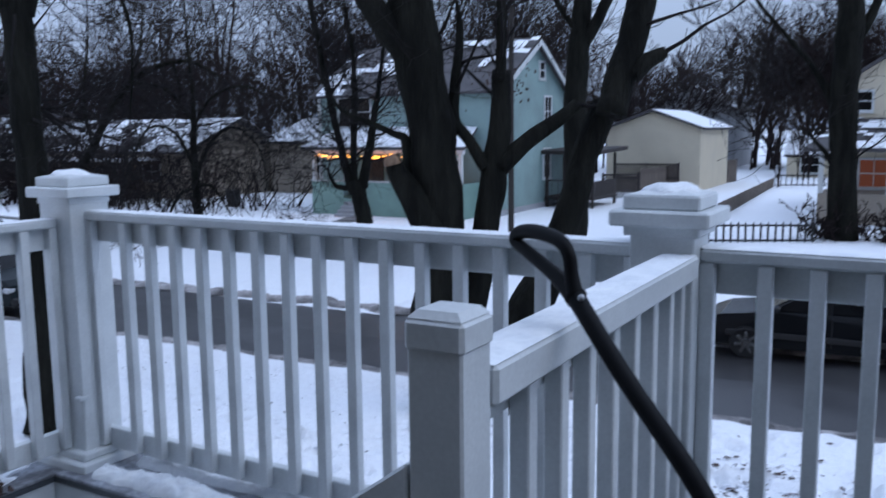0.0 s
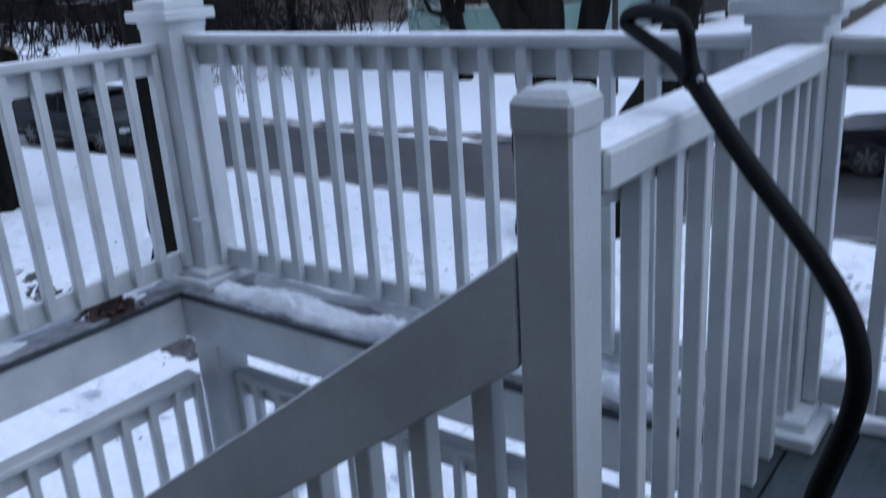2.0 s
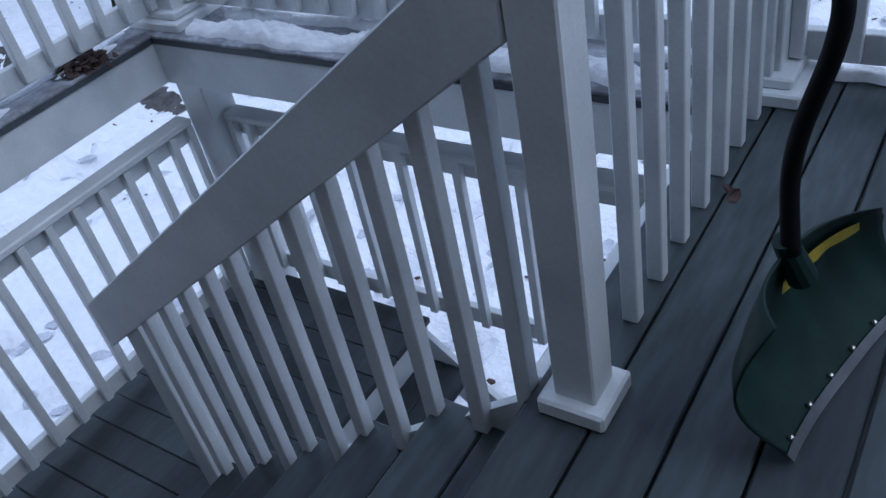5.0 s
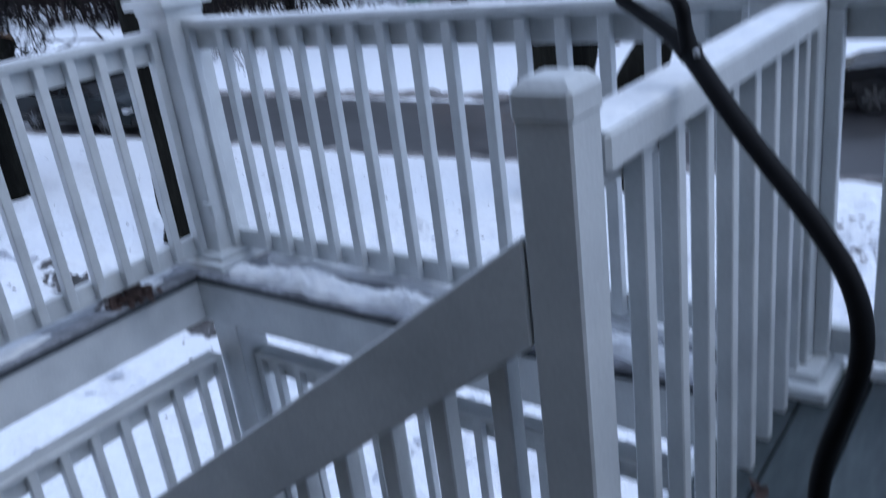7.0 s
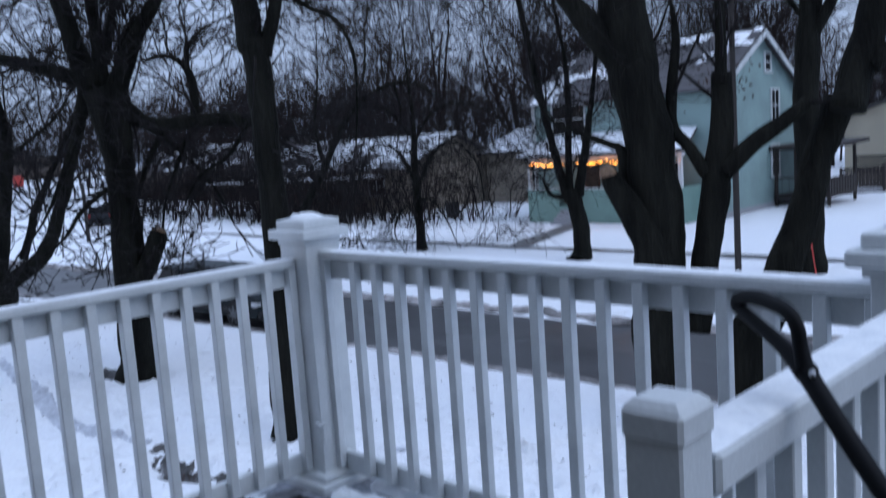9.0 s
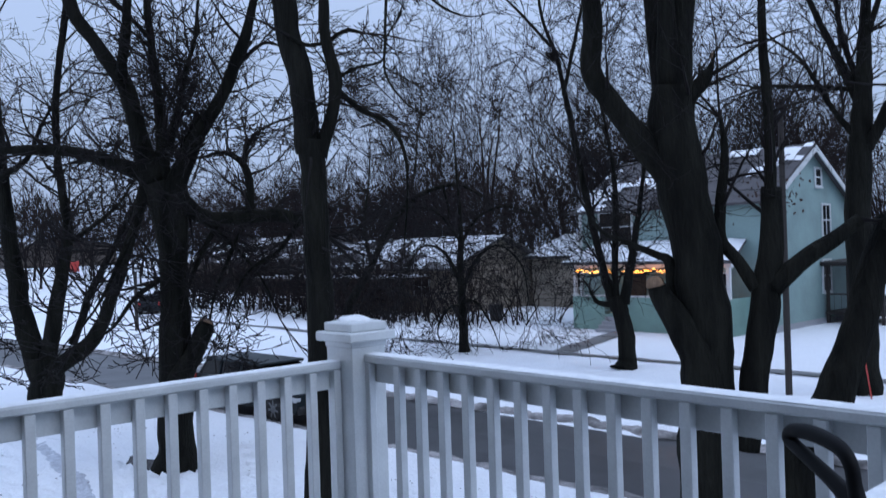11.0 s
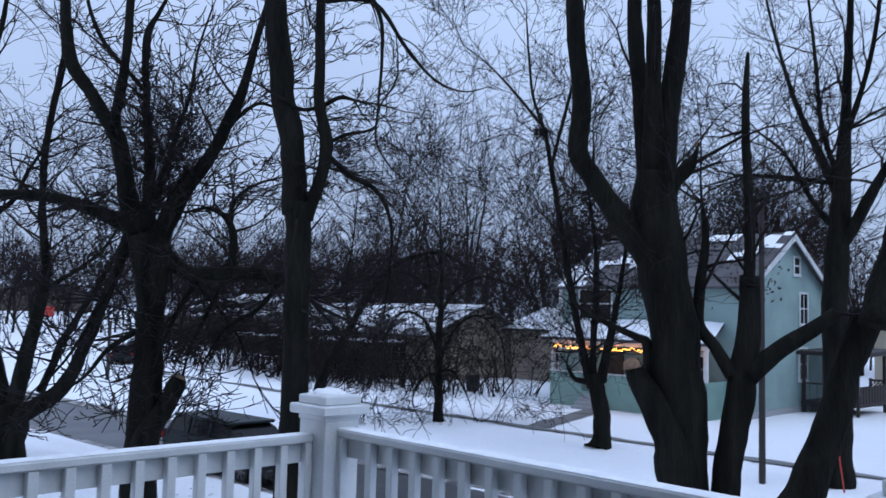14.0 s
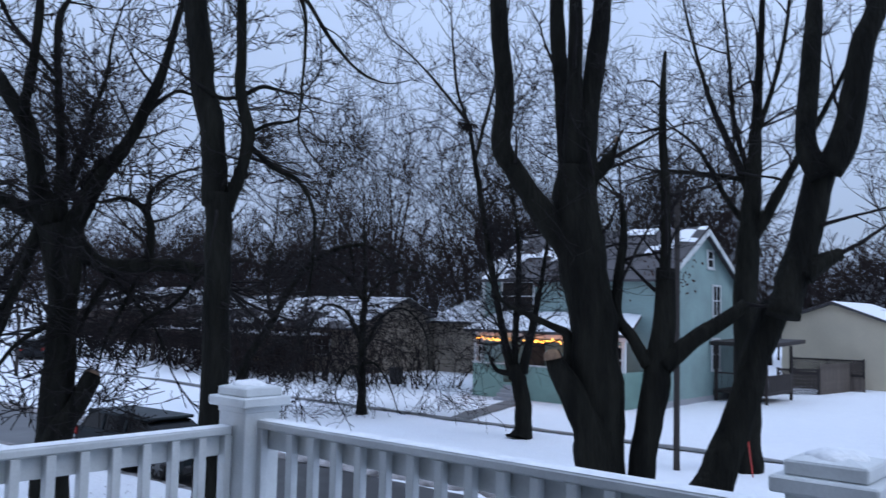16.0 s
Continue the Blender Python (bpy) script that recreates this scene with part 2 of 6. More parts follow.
def tube(verts, faces, pts, rad, sides):
    """Adds a tapered tube along pts to the lists of verts and faces."""
    p = np.asarray(pts, float)
    n = len(p)
    t = np.empty_like(p)
    t[1:-1], t[0], t[-1] = p[2:] - p[:-2], p[1] - p[0], p[-1] - p[-2]
    t /= np.linalg.norm(t, axis=1)[:, None] + 1e-9
    ref = np.array((0.31, 0.95, 0.05)) if abs(t[0][0]) > 0.5 else np.array((0.95, 0.31, 0.05))
    u = np.cross(t, ref)
    u /= np.linalg.norm(u, axis=1)[:, None] + 1e-9
    w = np.cross(t, u)
    a = np.arange(sides) * (2 * math.pi / sides)
    ring = p[:, None, :] + np.asarray(rad)[:, None, None] * (np.cos(a)[None, :, None] * u[:, None, :] + np.sin(a)[None, :, None] * w[:, None, :])
    base = len(verts)
    verts.extend(map(tuple, ring.reshape(-1, 3).tolist()))
    for i in range(n - 1):
        r = base + i * sides
        for k in range(sides):
            k2 = (k + 1) % sides
            faces.append((r + k, r + k2, r + sides + k2, r + sides + k))
    faces.append(tuple(range(base + sides - 1, base - 1, -1)))
    faces.append(tuple(range(base + (n - 1) * sides, base + n * sides)))


def curve_points(pts, per=4):
    """A smooth path through control points (Catmull-Rom), each (x, y, z, r)."""
    p = [pts[0]] + list(pts) + [pts[-1]]
    out = []
    for i in range(1, len(p) - 2):
        for k in range(per):
            s = k / per
            out.append(tuple(0.5 * (2 * b + (c - a) * s + (2 * a - 5 * b + 4 * c - d) * s * s + (3 * b - a - 3 * c + d) * s ** 3)
                             for a, b, c, d in zip(p[i - 1], p[i], p[i + 1], p[i + 2])))
    out.append(tuple(pts[-1]))
    return out


# ---- ground, road ----
GROUND = -2.9
ROAD_NEAR, ROAD_FAR = 9.75, 15.05


def road_bend(x):
    """How far the slightly slanting street lies from its line at the deck."""
    return 0.045 * (max(min(x, 40.0), -72.0) + 8.0)



trod = {}


def tread(x, y, turn, deep):
    """Remember one footprint in the snow, by its square."""
    trod.setdefault((math.floor(x), math.floor(y)), []).append((x, y, math.cos(turn), math.sin(turn), deep))


def trail(x, y, turn, steps, seed):
    rng = random.Random(seed)
    for i in range(steps):
        turn += rng.gauss(0, 0.1)
        x, y = x + 0.42 * math.cos(turn), y + 0.42 * math.sin(turn)
        s = 0.13 if i % 2 else -0.13
        tread(x - s * math.sin(turn), y + s * math.cos(turn), turn + rng.gauss(0, 0.2), rng.uniform(0.1, 0.17))


for k, (x, y, turn) in enumerate(((-24.0, 5.2, -0.12), (-22.0, 4.6, -0.05), (-9.5, 3.3, 0.25), (-6.0, 1.5, 0.5), (1.0, 1.2, 1.8), (4.5, 2.0, 2.2), (5.5, 5.0, 3.3), (3.0, 1.0, 1.4), (-2.0, 7.8, 0.1), (5.0, 7.0, 3.0), (0.0, 4.0, 2.9))):
    trail(x, y, turn, 36, k)
rng = random.Random(44)
for k in range(420):
    tread(rng.uniform(-2.5, 6), rng.uniform(0.3, 8.6), rng.uniform(0, 6), rng.uniform(0.06, 0.15))
for k in range(260):
    tread(rng.uniform(-22, -3), 3.4 + rng.gauss(0, 1.6), rng.uniform(0, 6), rng.uniform(0.04, 0.11))
for k in range(330):
    tread(rng.uniform(2.4, 6), rng.uniform(3.0, 8.9), rng.uniform(0, 6), rng.uniform(0.09, 0.16))
for k in range(170):
    tread(rng.uniform(-7, 1), rng.uniform(-4, 2.5), rng.uniform(0, 6), rng.uniform(0.06, 0.15))


def footprints(x, y):
    h = 0.0
    i, j = math.floor(x), math.floor(y)
    for a in (i - 1, i, i + 1):
        for b in (j - 1, j, j + 1):
            for px, py, c, s, deep in trod.get((a, b), ()):
                dx, dy = x - px, y - py
                q = ((dx * c + dy * s) / 0.2) ** 2 + ((dy * c - dx * s) / 0.12) ** 2
                if q < 4:
                    h += -deep * math.exp(-q * q) + 0.3 * deep * math.exp(-(q - 2.0) ** 2 * 2)
    return max(h, -0.24)


def ground_height(x, y):
    h = GROUND + 0.05 * noise.noise((x * 0.35, y * 0.35, 0)) + 0.02 * noise.noise((x * 1.7, y * 1.7, 3))
    if -40 < x < 14 and -8 < y < 26:
        lump = noise.noise((x * 4.1, y * 4.1, 7))
        worn = 0.5 + 0.5 * noise.noise((x * 0.25, y * 0.25, 21))
        h += 0.05 * max(0.0, lump - 0.2) - 0.16 * worn * max(0.0, noise.noise((x * 2.9, y * 2.9, 11)) - 0.28)
        path = abs(y - 4.4 - 0.25 * (x + 10) - 0.5 * noise.noise((x * 0.5, 0, 2)))
        if x < -6:
            h -= 0.1 * math.exp(-(path / 0.3) ** 2) * (0.7 + 0.5 * lump)
        h -= 0.26 * math.exp(-(((x + 8.3) / 0.75) ** 2 + ((y - 3.5) / 0.42) ** 2) ** 2)
        for tx, ty in ((-8.3, 5.3), (-14.0, 5.8), (-23.8, 6.2)):
            h -= 0.09 * math.exp(-((x - tx) ** 2 + (y - ty) ** 2) / 0.5)
        h += footprints(x, y)
    across = y - road_bend(x)
    edge = min(abs(across - ROAD_NEAR + 0.45), abs(across - ROAD_FAR - 0.5))
    h += 0.13 * math.exp(-(edge / 0.4) ** 2) * (0.8 + 0.7 * noise.noise((x * 1.3, y * 0.8, 5)))
    if ROAD_NEAR < across < ROAD_FAR:
        h = GROUND - 0.16
    if x < -60:
        h += min(0.02 * (-60 - x), 2.6)
    if y > 24:
        h += 0.004 * min(y - 24, 60)
    return h


def build_ground():
    def steps(a, b, fine_lo, fine_hi, fine, coarse):
        v, out = a, []
        while v < b:
            out.append(v)
            d = max(fine_lo - v, v - fine_hi, 0)
            v += min(fine + d * 0.14, coarse)
        return out + [b]
    xs = steps(-600, 600, -15, 6, 0.085, 60)
    ys = steps(-60, 900, -2.5, 9.4, 0.085, 60)
    verts = [(x, y, ground_height(x, y)) for y in ys for x in xs]
    n = len(xs)
    faces = [(j * n + i, j * n + i + 1, (j + 1) * n + i + 1, (j + 1) * n + i) for j in range(len(ys) - 1) for i in range(n - 1)]
    ob = meshpart("ground", verts, faces, SNOW)
    return tagged(ob, "trodden white snow over a front yard", "ground", kind="structure")


build_ground()
bm = bmesh.new()
for i in range(-30, 30):
    x0, x1 = i * 8.0, i * 8.0 + 8.0
    b0, b1 = road_bend(x0), road_bend(x1)
    vs = [bm.verts.new(v) for v in ((x0, ROAD_NEAR + 0.1 + b0, GROUND - 0.13), (x1, ROAD_NEAR + 0.1 + b1, GROUND - 0.13), (x1, 12.3 + b1, GROUND - 0.07), (x0, 12.3 + b0, GROUND - 0.07))]
    bm.faces.new(vs)
    ws = [bm.verts.new(v) for v in ((x0, ROAD_FAR - 0.1 + b0, GROUND - 0.13), (x1, ROAD_FAR - 0.1 + b1, GROUND - 0.13))]
    bm.faces.new((vs[3], vs[2], ws[1], ws[0]))
bmesh.ops.remove_doubles(bm, verts=bm.verts, dist=0.001)
tagged(part("road", bm, ASPHALT), "wet dark asphalt street cleared of snow", "road", kind="structure")


def slush_row(name, y, width, seed):
    """A dirty bank of ploughed slush with lumps along the road."""
    rng = random.Random(seed)
    verts, faces = [], []
    xs = [-45 + 0.16 * i for i in range(390)]
    for x in xs:
        for k in range(6):
            v = k / 5 - 0.5
            wob = 0.25 * noise.noise((x * 0.9, seed, 0))
            z = GROUND - 0.1 + 0.15 * max(0, 1 - (2 * v) ** 2) * (0.55 + 0.9 * abs(noise.noise((x * 1.9, v * 3, seed))))
            verts.append((x, y + road_bend(x) + wob + v * width, z + rng.uniform(-0.012, 0.012)))
    for i in range(len(xs) - 1):
        for k in range(5):
            a = i * 6 + k
            faces.append((a, a + 6, a + 7, a + 1))
    ob = meshpart(name, verts, faces, SLUSH)
    return tagged(ob, "brown slush ploughed along the street edge", "snowbank", kind="stuff")


slush_row("slush_bank", ROAD_NEAR + 0.15, 0.9, 3)
slush_row("slush_bank", ROAD_FAR - 0.1, 0.6, 8)

# wet pavement beyond the street, with the path and steps' approach
verts, faces = [], []
for i in range(70):
    x = -60 + i * 1.0
    for y, z in ((24.4 + 0.12 * noise.noise((x, 1, 1)), 0.012), (25.0 + 0.2 * noise.noise((x, 9, 1)), 0.012)):
        verts.append((x, y, ground_height(x, y) + 0.03 + z))
for i in range(69):
    faces.append((2 * i, 2 * i + 2, 2 * i + 3, 2 * i + 1))
tagged(meshpart("pavement", verts, faces, WALKWAY), "narrow wet strip of cleared pavement in the snow", "pavement", kind="structure")
verts, faces = [], []
for i in range(30):
    y = 25.0 + i * 0.29
    xm = -19.4 - 0.09 * i
    for s in (-0.55, 0.55):
        x = xm + s + 0.15 * noise.noise((s, y, 2))
        verts.append((x, y, ground_height(x, y) + 0.045))
for i in range(29):
    faces.append((2 * i, 2 * i + 1, 2 * i + 3, 2 * i + 2))
tagged(meshpart("garden_path", verts, faces, WALKWAY), "cleared dark path to the porch steps", "path", kind="structure")


# ---- deck ----
RAIL = 1.064          # top of the handrails over the deck
FAR_Y, LEFT_X = 0.02, -0.025
EDGE_X = 2.40         # where the deck ends at the stair opening
NEWEL = (2.512, -1.322)
POST_B = (2.46, -0.01)
POST_A = (-0.03, 0.0)
BAL = 0.038
SHAFT = 0.085


def baluster_mesh(height, w=BAL):
    bm = bmesh.new()
    bx(bm, (-w / 2, -w / 2, 0), (w / 2, w / 2, height), 0.003)
    return finish(bm, WHITE, "baluster")


def railing(a, b, side, z0=0.0, top=RAIL, bottom=True, foot=0.05, first=0.13, step=0.139, label="", snow=0.0, shift=0.0, ends=(True, True), w=BAL, rail=0.036):
    """A straight level run of railing from a to b; side: which way from the boards the balusters stand."""
    a, b = Vector((*a, 0)), Vector((*b, 0))
    length = (b - a).length
    ang = math.degrees(math.atan2(b.y - a.y, b.x - a.x))
    t = thing("deck_railing", (a.x, a.y, z0 + foot), label, "railing", "railings of the deck", turn=ang, local=True)
    o = foot
    shift -= side * 0.013
    part("top_rail", box((0, -0.048, top - z0 - rail - o), (length, 0.048, top - z0 - o), 0.007), WHITE, t)
    part("upper_board", box((0, shift - 0.018, top - z0 - 0.125 - o), (length, shift + 0.018, top - z0 - rail - o), 0.003), WHITE, t)
    if bottom:
        part("bottom_board", box((0, shift - 0.018, 0.06 - 0.05), (length, shift + 0.018, 0.15 - 0.05), 0.003), WHITE, t)
    h = top - z0 - rail - 0.001 - (0.03 + o if bottom else o)
    me = baluster_mesh(h, w)
    n = int((length - first - 0.05) / step) + 1
    start = first
    for i in range(n):
        ob = new("baluster", me)
        ob.parent = t
        ob.matrix_basis = pose(start + i * step, shift + side * (0.0185 + BAL / 2), 0.03 if bottom else 0.0, 0, 0, 0)
    for x in [q for q, e in zip((0.0195, length - 0.0195), ends) if e]:
        ob = new("baluster", me)
        ob.parent = t
        ob.matrix_basis = pose(x, shift + side * (0.0185 + BAL / 2), 0.03 if bottom else 0.0)
    if snow:
        ice = thing("rail_snow", (a.x, a.y, top), "thin crust of snow on the white top rail", "snow", "snow on the rails", turn=ang, local=True)
        verts, faces = [], []
        m = int(length / 0.05)
        rows = (-0.044, -0.03, 0.0, 0.03, 0.044)
        for i in range(m + 1):
            x = length * i / m
            c = noise.noise((x * 2.3, a.x, a.y)) * 0.5 + 0.5
            for k, y in enumerate(rows):
                edge = 0.0 if k in (0, 4) else (0.7 if k in (1, 3) else 1.0)
                verts.append((x, y, 0.001 + snow * edge * (0.25 + 0.9 * c) + 0.002 * noise.noise((x * 30, y * 30, 1)) * edge))
        for i in range(m):
            for k in range(4):
                q = i * 5 + k
                faces.append((q, q + 5, q + 6, q + 1))
        meshpart("snow_layer", verts, faces, SNOWY, ice)
    return t


def capped_post(x, y, z0=0.0, half=SHAFT, snow=True):
    t = thing("corner_post", (x, y, z0), "white boxed deck post with stepped cap and base trim", "post", "posts of the deck")
    part("shaft", box((x - half, y - half, z0 + 0.06), (x + half, y + half, 1.15), 0.004), WHITE, t)
    bm = bmesh.new()
    bx(bm, (x - 0.158, y - 0.158, z0), (x + 0.158, y + 0.158, z0 + 0.042), 0.006)
    bx(bm, (x - 0.128, y - 0.128, z0 + 0.042), (x + 0.128, y + 0.128, z0 + 0.075), 0.006)
    part("base_trim", bm, WHITE, t)
    cap = part("cap", box((x - 0.131, y - 0.131, 1.135), (x + 0.131, y + 0.131, 1.178), 0.006), WHITE, t)
    bm = bmesh.new()
    bx(bm, (x - 0.102, y - 0.102, 1.178), (x + 0.102, y + 0.102, 1.217), 0.005)
    frustum(bm, x, y, 1.217, 1.23, 0.099, 0.04)
    part("cap_top", bm, WHITE, cap)
    part("collar", box((x - 0.1, y - 0.1, 1.108), (x + 0.1, y + 0.1, 1.135), 0.004), WHITE, t)
    if snow:
        s = thing("cap_snow", (x, y, 1.205), "small cushion of snow on the post cap", "snow", "snow on the posts")
        bm = bmesh.new()
        bmesh.ops.create_icosphere(bm, subdivisions=3, radius=1, matrix=Matrix.LocRotScale(Vector((x, y, 1.214)), None, Vector((0.08, 0.08, 0.034))))
        for v in bm.verts:
            v.co.z += 0.012 * noise.noise(v.co * 19)
            v.co.x += 0.012 * noise.noise(v.co * 15 + Vector((5, 0, 0)))
        part("snow_cushion", bm, SNOWY, s, smooth=True)
    return t


post_a = capped_post(*POST_A, half=0.095)
bm = bmesh.new()
bx(bm, (0.045, -0.09, 0.21), (0.068, -0.072, 0.3), 0.003)
bx(bm, (0.04, -0.115, 0.295), (0.075, -0.07, 0.312), 0.003)
part("bracket", bm, WHITE, post_a, "small painted corner bracket")
capped_post(*POST_B)
railing((POST_A[0] + SHAFT, FAR_Y), (POST_B[0] - SHAFT, FAR_Y), -1, first=0.278 - POST_A[0] - SHAFT, label="white wooden deck railing above the street side ledge", snow=0.006, top=RAIL + 0.012)
railing((LEFT_X - 0.034, -3.2), (LEFT_X - 0.034, POST_A[1] - 0.096), -1, first=0.1175, step=0.129, ends=(False, True), label="white wooden deck railing along the side ledge", snow=0.003, top=RAIL - 0.016)
railing((POST_B[0] + SHAFT, FAR_Y), (6.2, FAR_Y), -1, first=0.166, step=0.126, label="white wooden deck railing facing the street", snow=0.006, top=RAIL + 0.008)
railing((NEWEL[0], NEWEL[1] + 0.05), (NEWEL[0], POST_B[1] - SHAFT), -1, bottom=False, foot=0.0, first=0.197, step=0.142, shift=0.026, ends=(False, True), w=0.036, rail=0.062, label="white railing beside the stair opening", snow=0.002)

# newel at the top of the stairs
nx, ny = NEWEL
newel = thing("newel_post", (nx, ny, 0), "white square newel post with a chipped flat cap", "post", "posts of the deck")
part("shaft", box((nx - 0.0425, ny - 0.0425, 0.0), (nx + 0.0425, ny + 0.0425, 1.12), 0.004), WHITE, newel)
bm = bmesh.new()
bx(bm, (nx - 0.046, ny - 0.046, 1.098), (nx + 0.046, ny + 0.046, 1.143), 0.006)
frustum(bm, nx, ny, 1.143, 1.154, 0.042, 0.031)
part("cap", bm, WHITE, newel)
part("base_trim", box((nx - 0.069, ny - 0.069, 0.0), (nx + 0.069, ny + 0.069, 0.042), 0.006), WHITE, newel)

# deck boards
deck = tagged(part("deck_floor", box((EDGE_X, -3.3, -0.3), (6.2, 0.05, -0.034)), LIP), "dark joists under the deck", "floor", kind="structure")
bm = bmesh.new()
bx(bm, (0, -3.35, -0.032), (0.139, 0.07, 0), 0.004)
board = finish(bm, DECK, "deck_board")
for i in range(26):
    ob = piece("deck_board", board, deck, (EDGE_X + 0.008 + i * 0.1455, 0, 0), (0, 0, 0))
ledge = tagged(part("ledge_floor", box((-0.2, -3.3, -0.034), (-0.008, 0.12, -0.010)), LIP), "grey ledge boards with a dark drip edge", "floor", kind="structure")
part("ledge_board", box((-0.19, -3.3, -0.010), (-0.006, 0.12, 0.004), 0.003), FROST, ledge)
ledge = tagged(part("ledge_floor", box((-0.006, -0.2, -0.034), (EDGE_X, 0.12, -0.010)), LIP), "grey ledge boards with a dark drip edge", "floor", kind="structure")
part("ledge_board", box((-0.004, -0.2, -0.010), (EDGE_X, 0.12, 0.004), 0.003), FROST, ledge)


def trim(name, lo, hi, label):
    return tagged(part(name, box(lo, hi, 0.004), WHITE), label, "trim", kind="structure")


trim("fascia", (-0.055, -3.3, -0.225), (-0.016, -0.18, -0.036), "white fascia board round the stair opening")
trim("fascia", (-0.016, -0.195, -0.225), (EDGE_X, -0.155, -0.036), "white fascia board round the stair opening")
trim("fascia", (EDGE_X - 0.04, -1.28, -0.25), (EDGE_X - 0.002, -0.18, -0.036), "white fascia board round the stair opening")
trim("fascia", (-0.22, 0.1, -0.3), (6.2, 0.14, -0.036), "white outer fascia of the deck")
trim("fascia", (-0.22, -3.3, -0.3), (-0.19, 0.1, -0.036), "white outer fascia of the deck")

# ---- stairs down to the landing ----
RISE, RUN, LAND = 0.203, 0.265, -1.42
STAIR_Y0, STAIR_Y1 = -2.42, -1.29
stairs = thing("staircase", (1.6, -1.85, LAND), "grey painted wooden stairs going down from the deck", "stairs")
for i in range(1, 7):
    x1 = EDGE_X - (i - 1) * RUN
    z = -i * RISE
    for k in range(2):
        part("tread_board", box((x1 - RUN - 0.02 + k * 0.143, STAIR_Y0, z - 0.034), (x1 - RUN - 0.02 + k * 0.143 + 0.139, STAIR_Y1, z), 0.004), DECK, stairs)
    part("riser", box((x1 - 0.012, STAIR_Y0 + 0.03, z + 0.001), (x1 - 0.002, STAIR_Y1 - 0.03, z + RISE - 0.036)), DECK, stairs)
bm = bmesh.new()
prism(bm, [(EDGE_X - 0.02, -0.3), (EDGE_X - 0.02, -0.06), (0.85, LAND + 0.16), (0.85, LAND + 0.0), (1.02, LAND)], "y", STAIR_Y1 - 0.03, STAIR_Y1 - 0.002)
part("stringer", bm, WHITE, stairs)

# sloping handrail on the open side
H0, H1 = (2.466, 0.938), (0.822, -0.275)
slope = (H0[1] - H1[1]) / (H0[0] - H1[0])
hr = thing("stair_handrail", (H1[0], -1.335, LAND), "white sloping stair handrail with square balusters", "railing")
bm = bmesh.new()
prism(bm, [(H0[0], H0[1]), (H1[0] - 0.0, H1[1]), (H1[0] + 0.02, H1[1] - 0.175), (H0[0], H0[1] - 0.175)], "y", -1.365, -1.327)
bmesh.ops.bevel(bm, geom=bm.edges[:], offset=0.004, segments=1, affect="EDGES")
part("handrail_board", bm, WHITE, hr)
for i in range(11):
    x = 2.385 - i * 0.132
    tread = -RISE * math.ceil((EDGE_X - x) / RUN)
    top = H1[1] + slope * (x - H1[0]) - 0.1
    part("baluster", box((x - 0.019, -1.346, tread), (x + 0.019, -1.308, top), 0.003), WHITE, hr)
part("foot_post", box((0.88, -1.326, LAND), (0.97, -1.236, H1[1] + slope * 0.1 - 0.1), 0.004), WHITE, hr)

# landing
landing = tagged(part("landing_floor", box((-0.12, -3.2, LAND - 0.3), (1.0, -0.06, LAND - 0.034)), WHITE), "white-skirted stair landing", "floor", kind="structure")
bm = bmesh.new()
bx(bm, (-0.15, 0, -0.032), (1.02, 0.139, 0), 0.004)
lboard = finish(bm, DECK, "landing_board")
for i in range(22):
    piece("landing_board", lboard, landing, (0, -3.2 + i * 0.1435, LAND))
railing((-0.06, -3.2), (-0.06, -0.16), -1, z0=LAND, top=LAND + 1.0, label="white lower railing round the stair landing")
railing((0.12, -0.04), (2.6, -0.04), -1, z0=LAND, top=LAND + 1.0, label="white lower railing round the stair landing")
sp = thing("support_post", (0.03, -0.06, GROUND), "white square post carrying the deck corner", "post", "posts of the deck")
part("shaft", box((-0.05, -0.14, GROUND - 0.1), (0.11, 0.02, -0.25), 0.005), WHITE, sp)
sp = thing("support_post", (2.5, -0.06, GROUND), "white square post carrying the deck corner", "post", "posts of the deck")
part("shaft", box((2.42, -0.13, GROUND - 0.1), (2.56, 0.01, -0.25), 0.005), WHITE, sp)

lower = thing("lower_staircase", (1.7, -0.6, GROUND), "grey wooden lower flight of stairs with white stringers", "stairs")
for i in range(1, 7):
    x0 = 1.0 + (i - 1) * RUN
    z = LAND - i * RISE
    for k in range(2):
        part("tread_board", box((x0 + k * 0.143 - 0.02, -1.2, z - 0.034), (x0 + k * 0.143 + 0.119, -0.12, z), 0.004), DECK, lower)
for y in (-1.23, -0.12):
    bm = bmesh.new()
    prism(bm, [(1.0, LAND - 0.02), (1.0, LAND - 0.3), (2.55, GROUND - 0.1), (2.75, GROUND - 0.1)], "y", y, y + 0.03)
    part("stringer", bm, WHITE, lower)

# the deck's own house, plain, unseen behind the viewer, tall to shade the deck
tagged(part("wall_house", box((-1.2, -3.6, GROUND), (11.0, -3.3, 6.4)), TAN), "plain unseen siding of the house behind the deck, shading it", "wall", kind="structure")


# unseen eave slab, added to keep sky light off faces towards the house
tagged(part("eave", box((-1.4, -3.3, 2.5), (11.0, -2.15, 2.7)), BROWN), "plain dark unseen eave added over the deck to shade it", "eave", kind="structure")


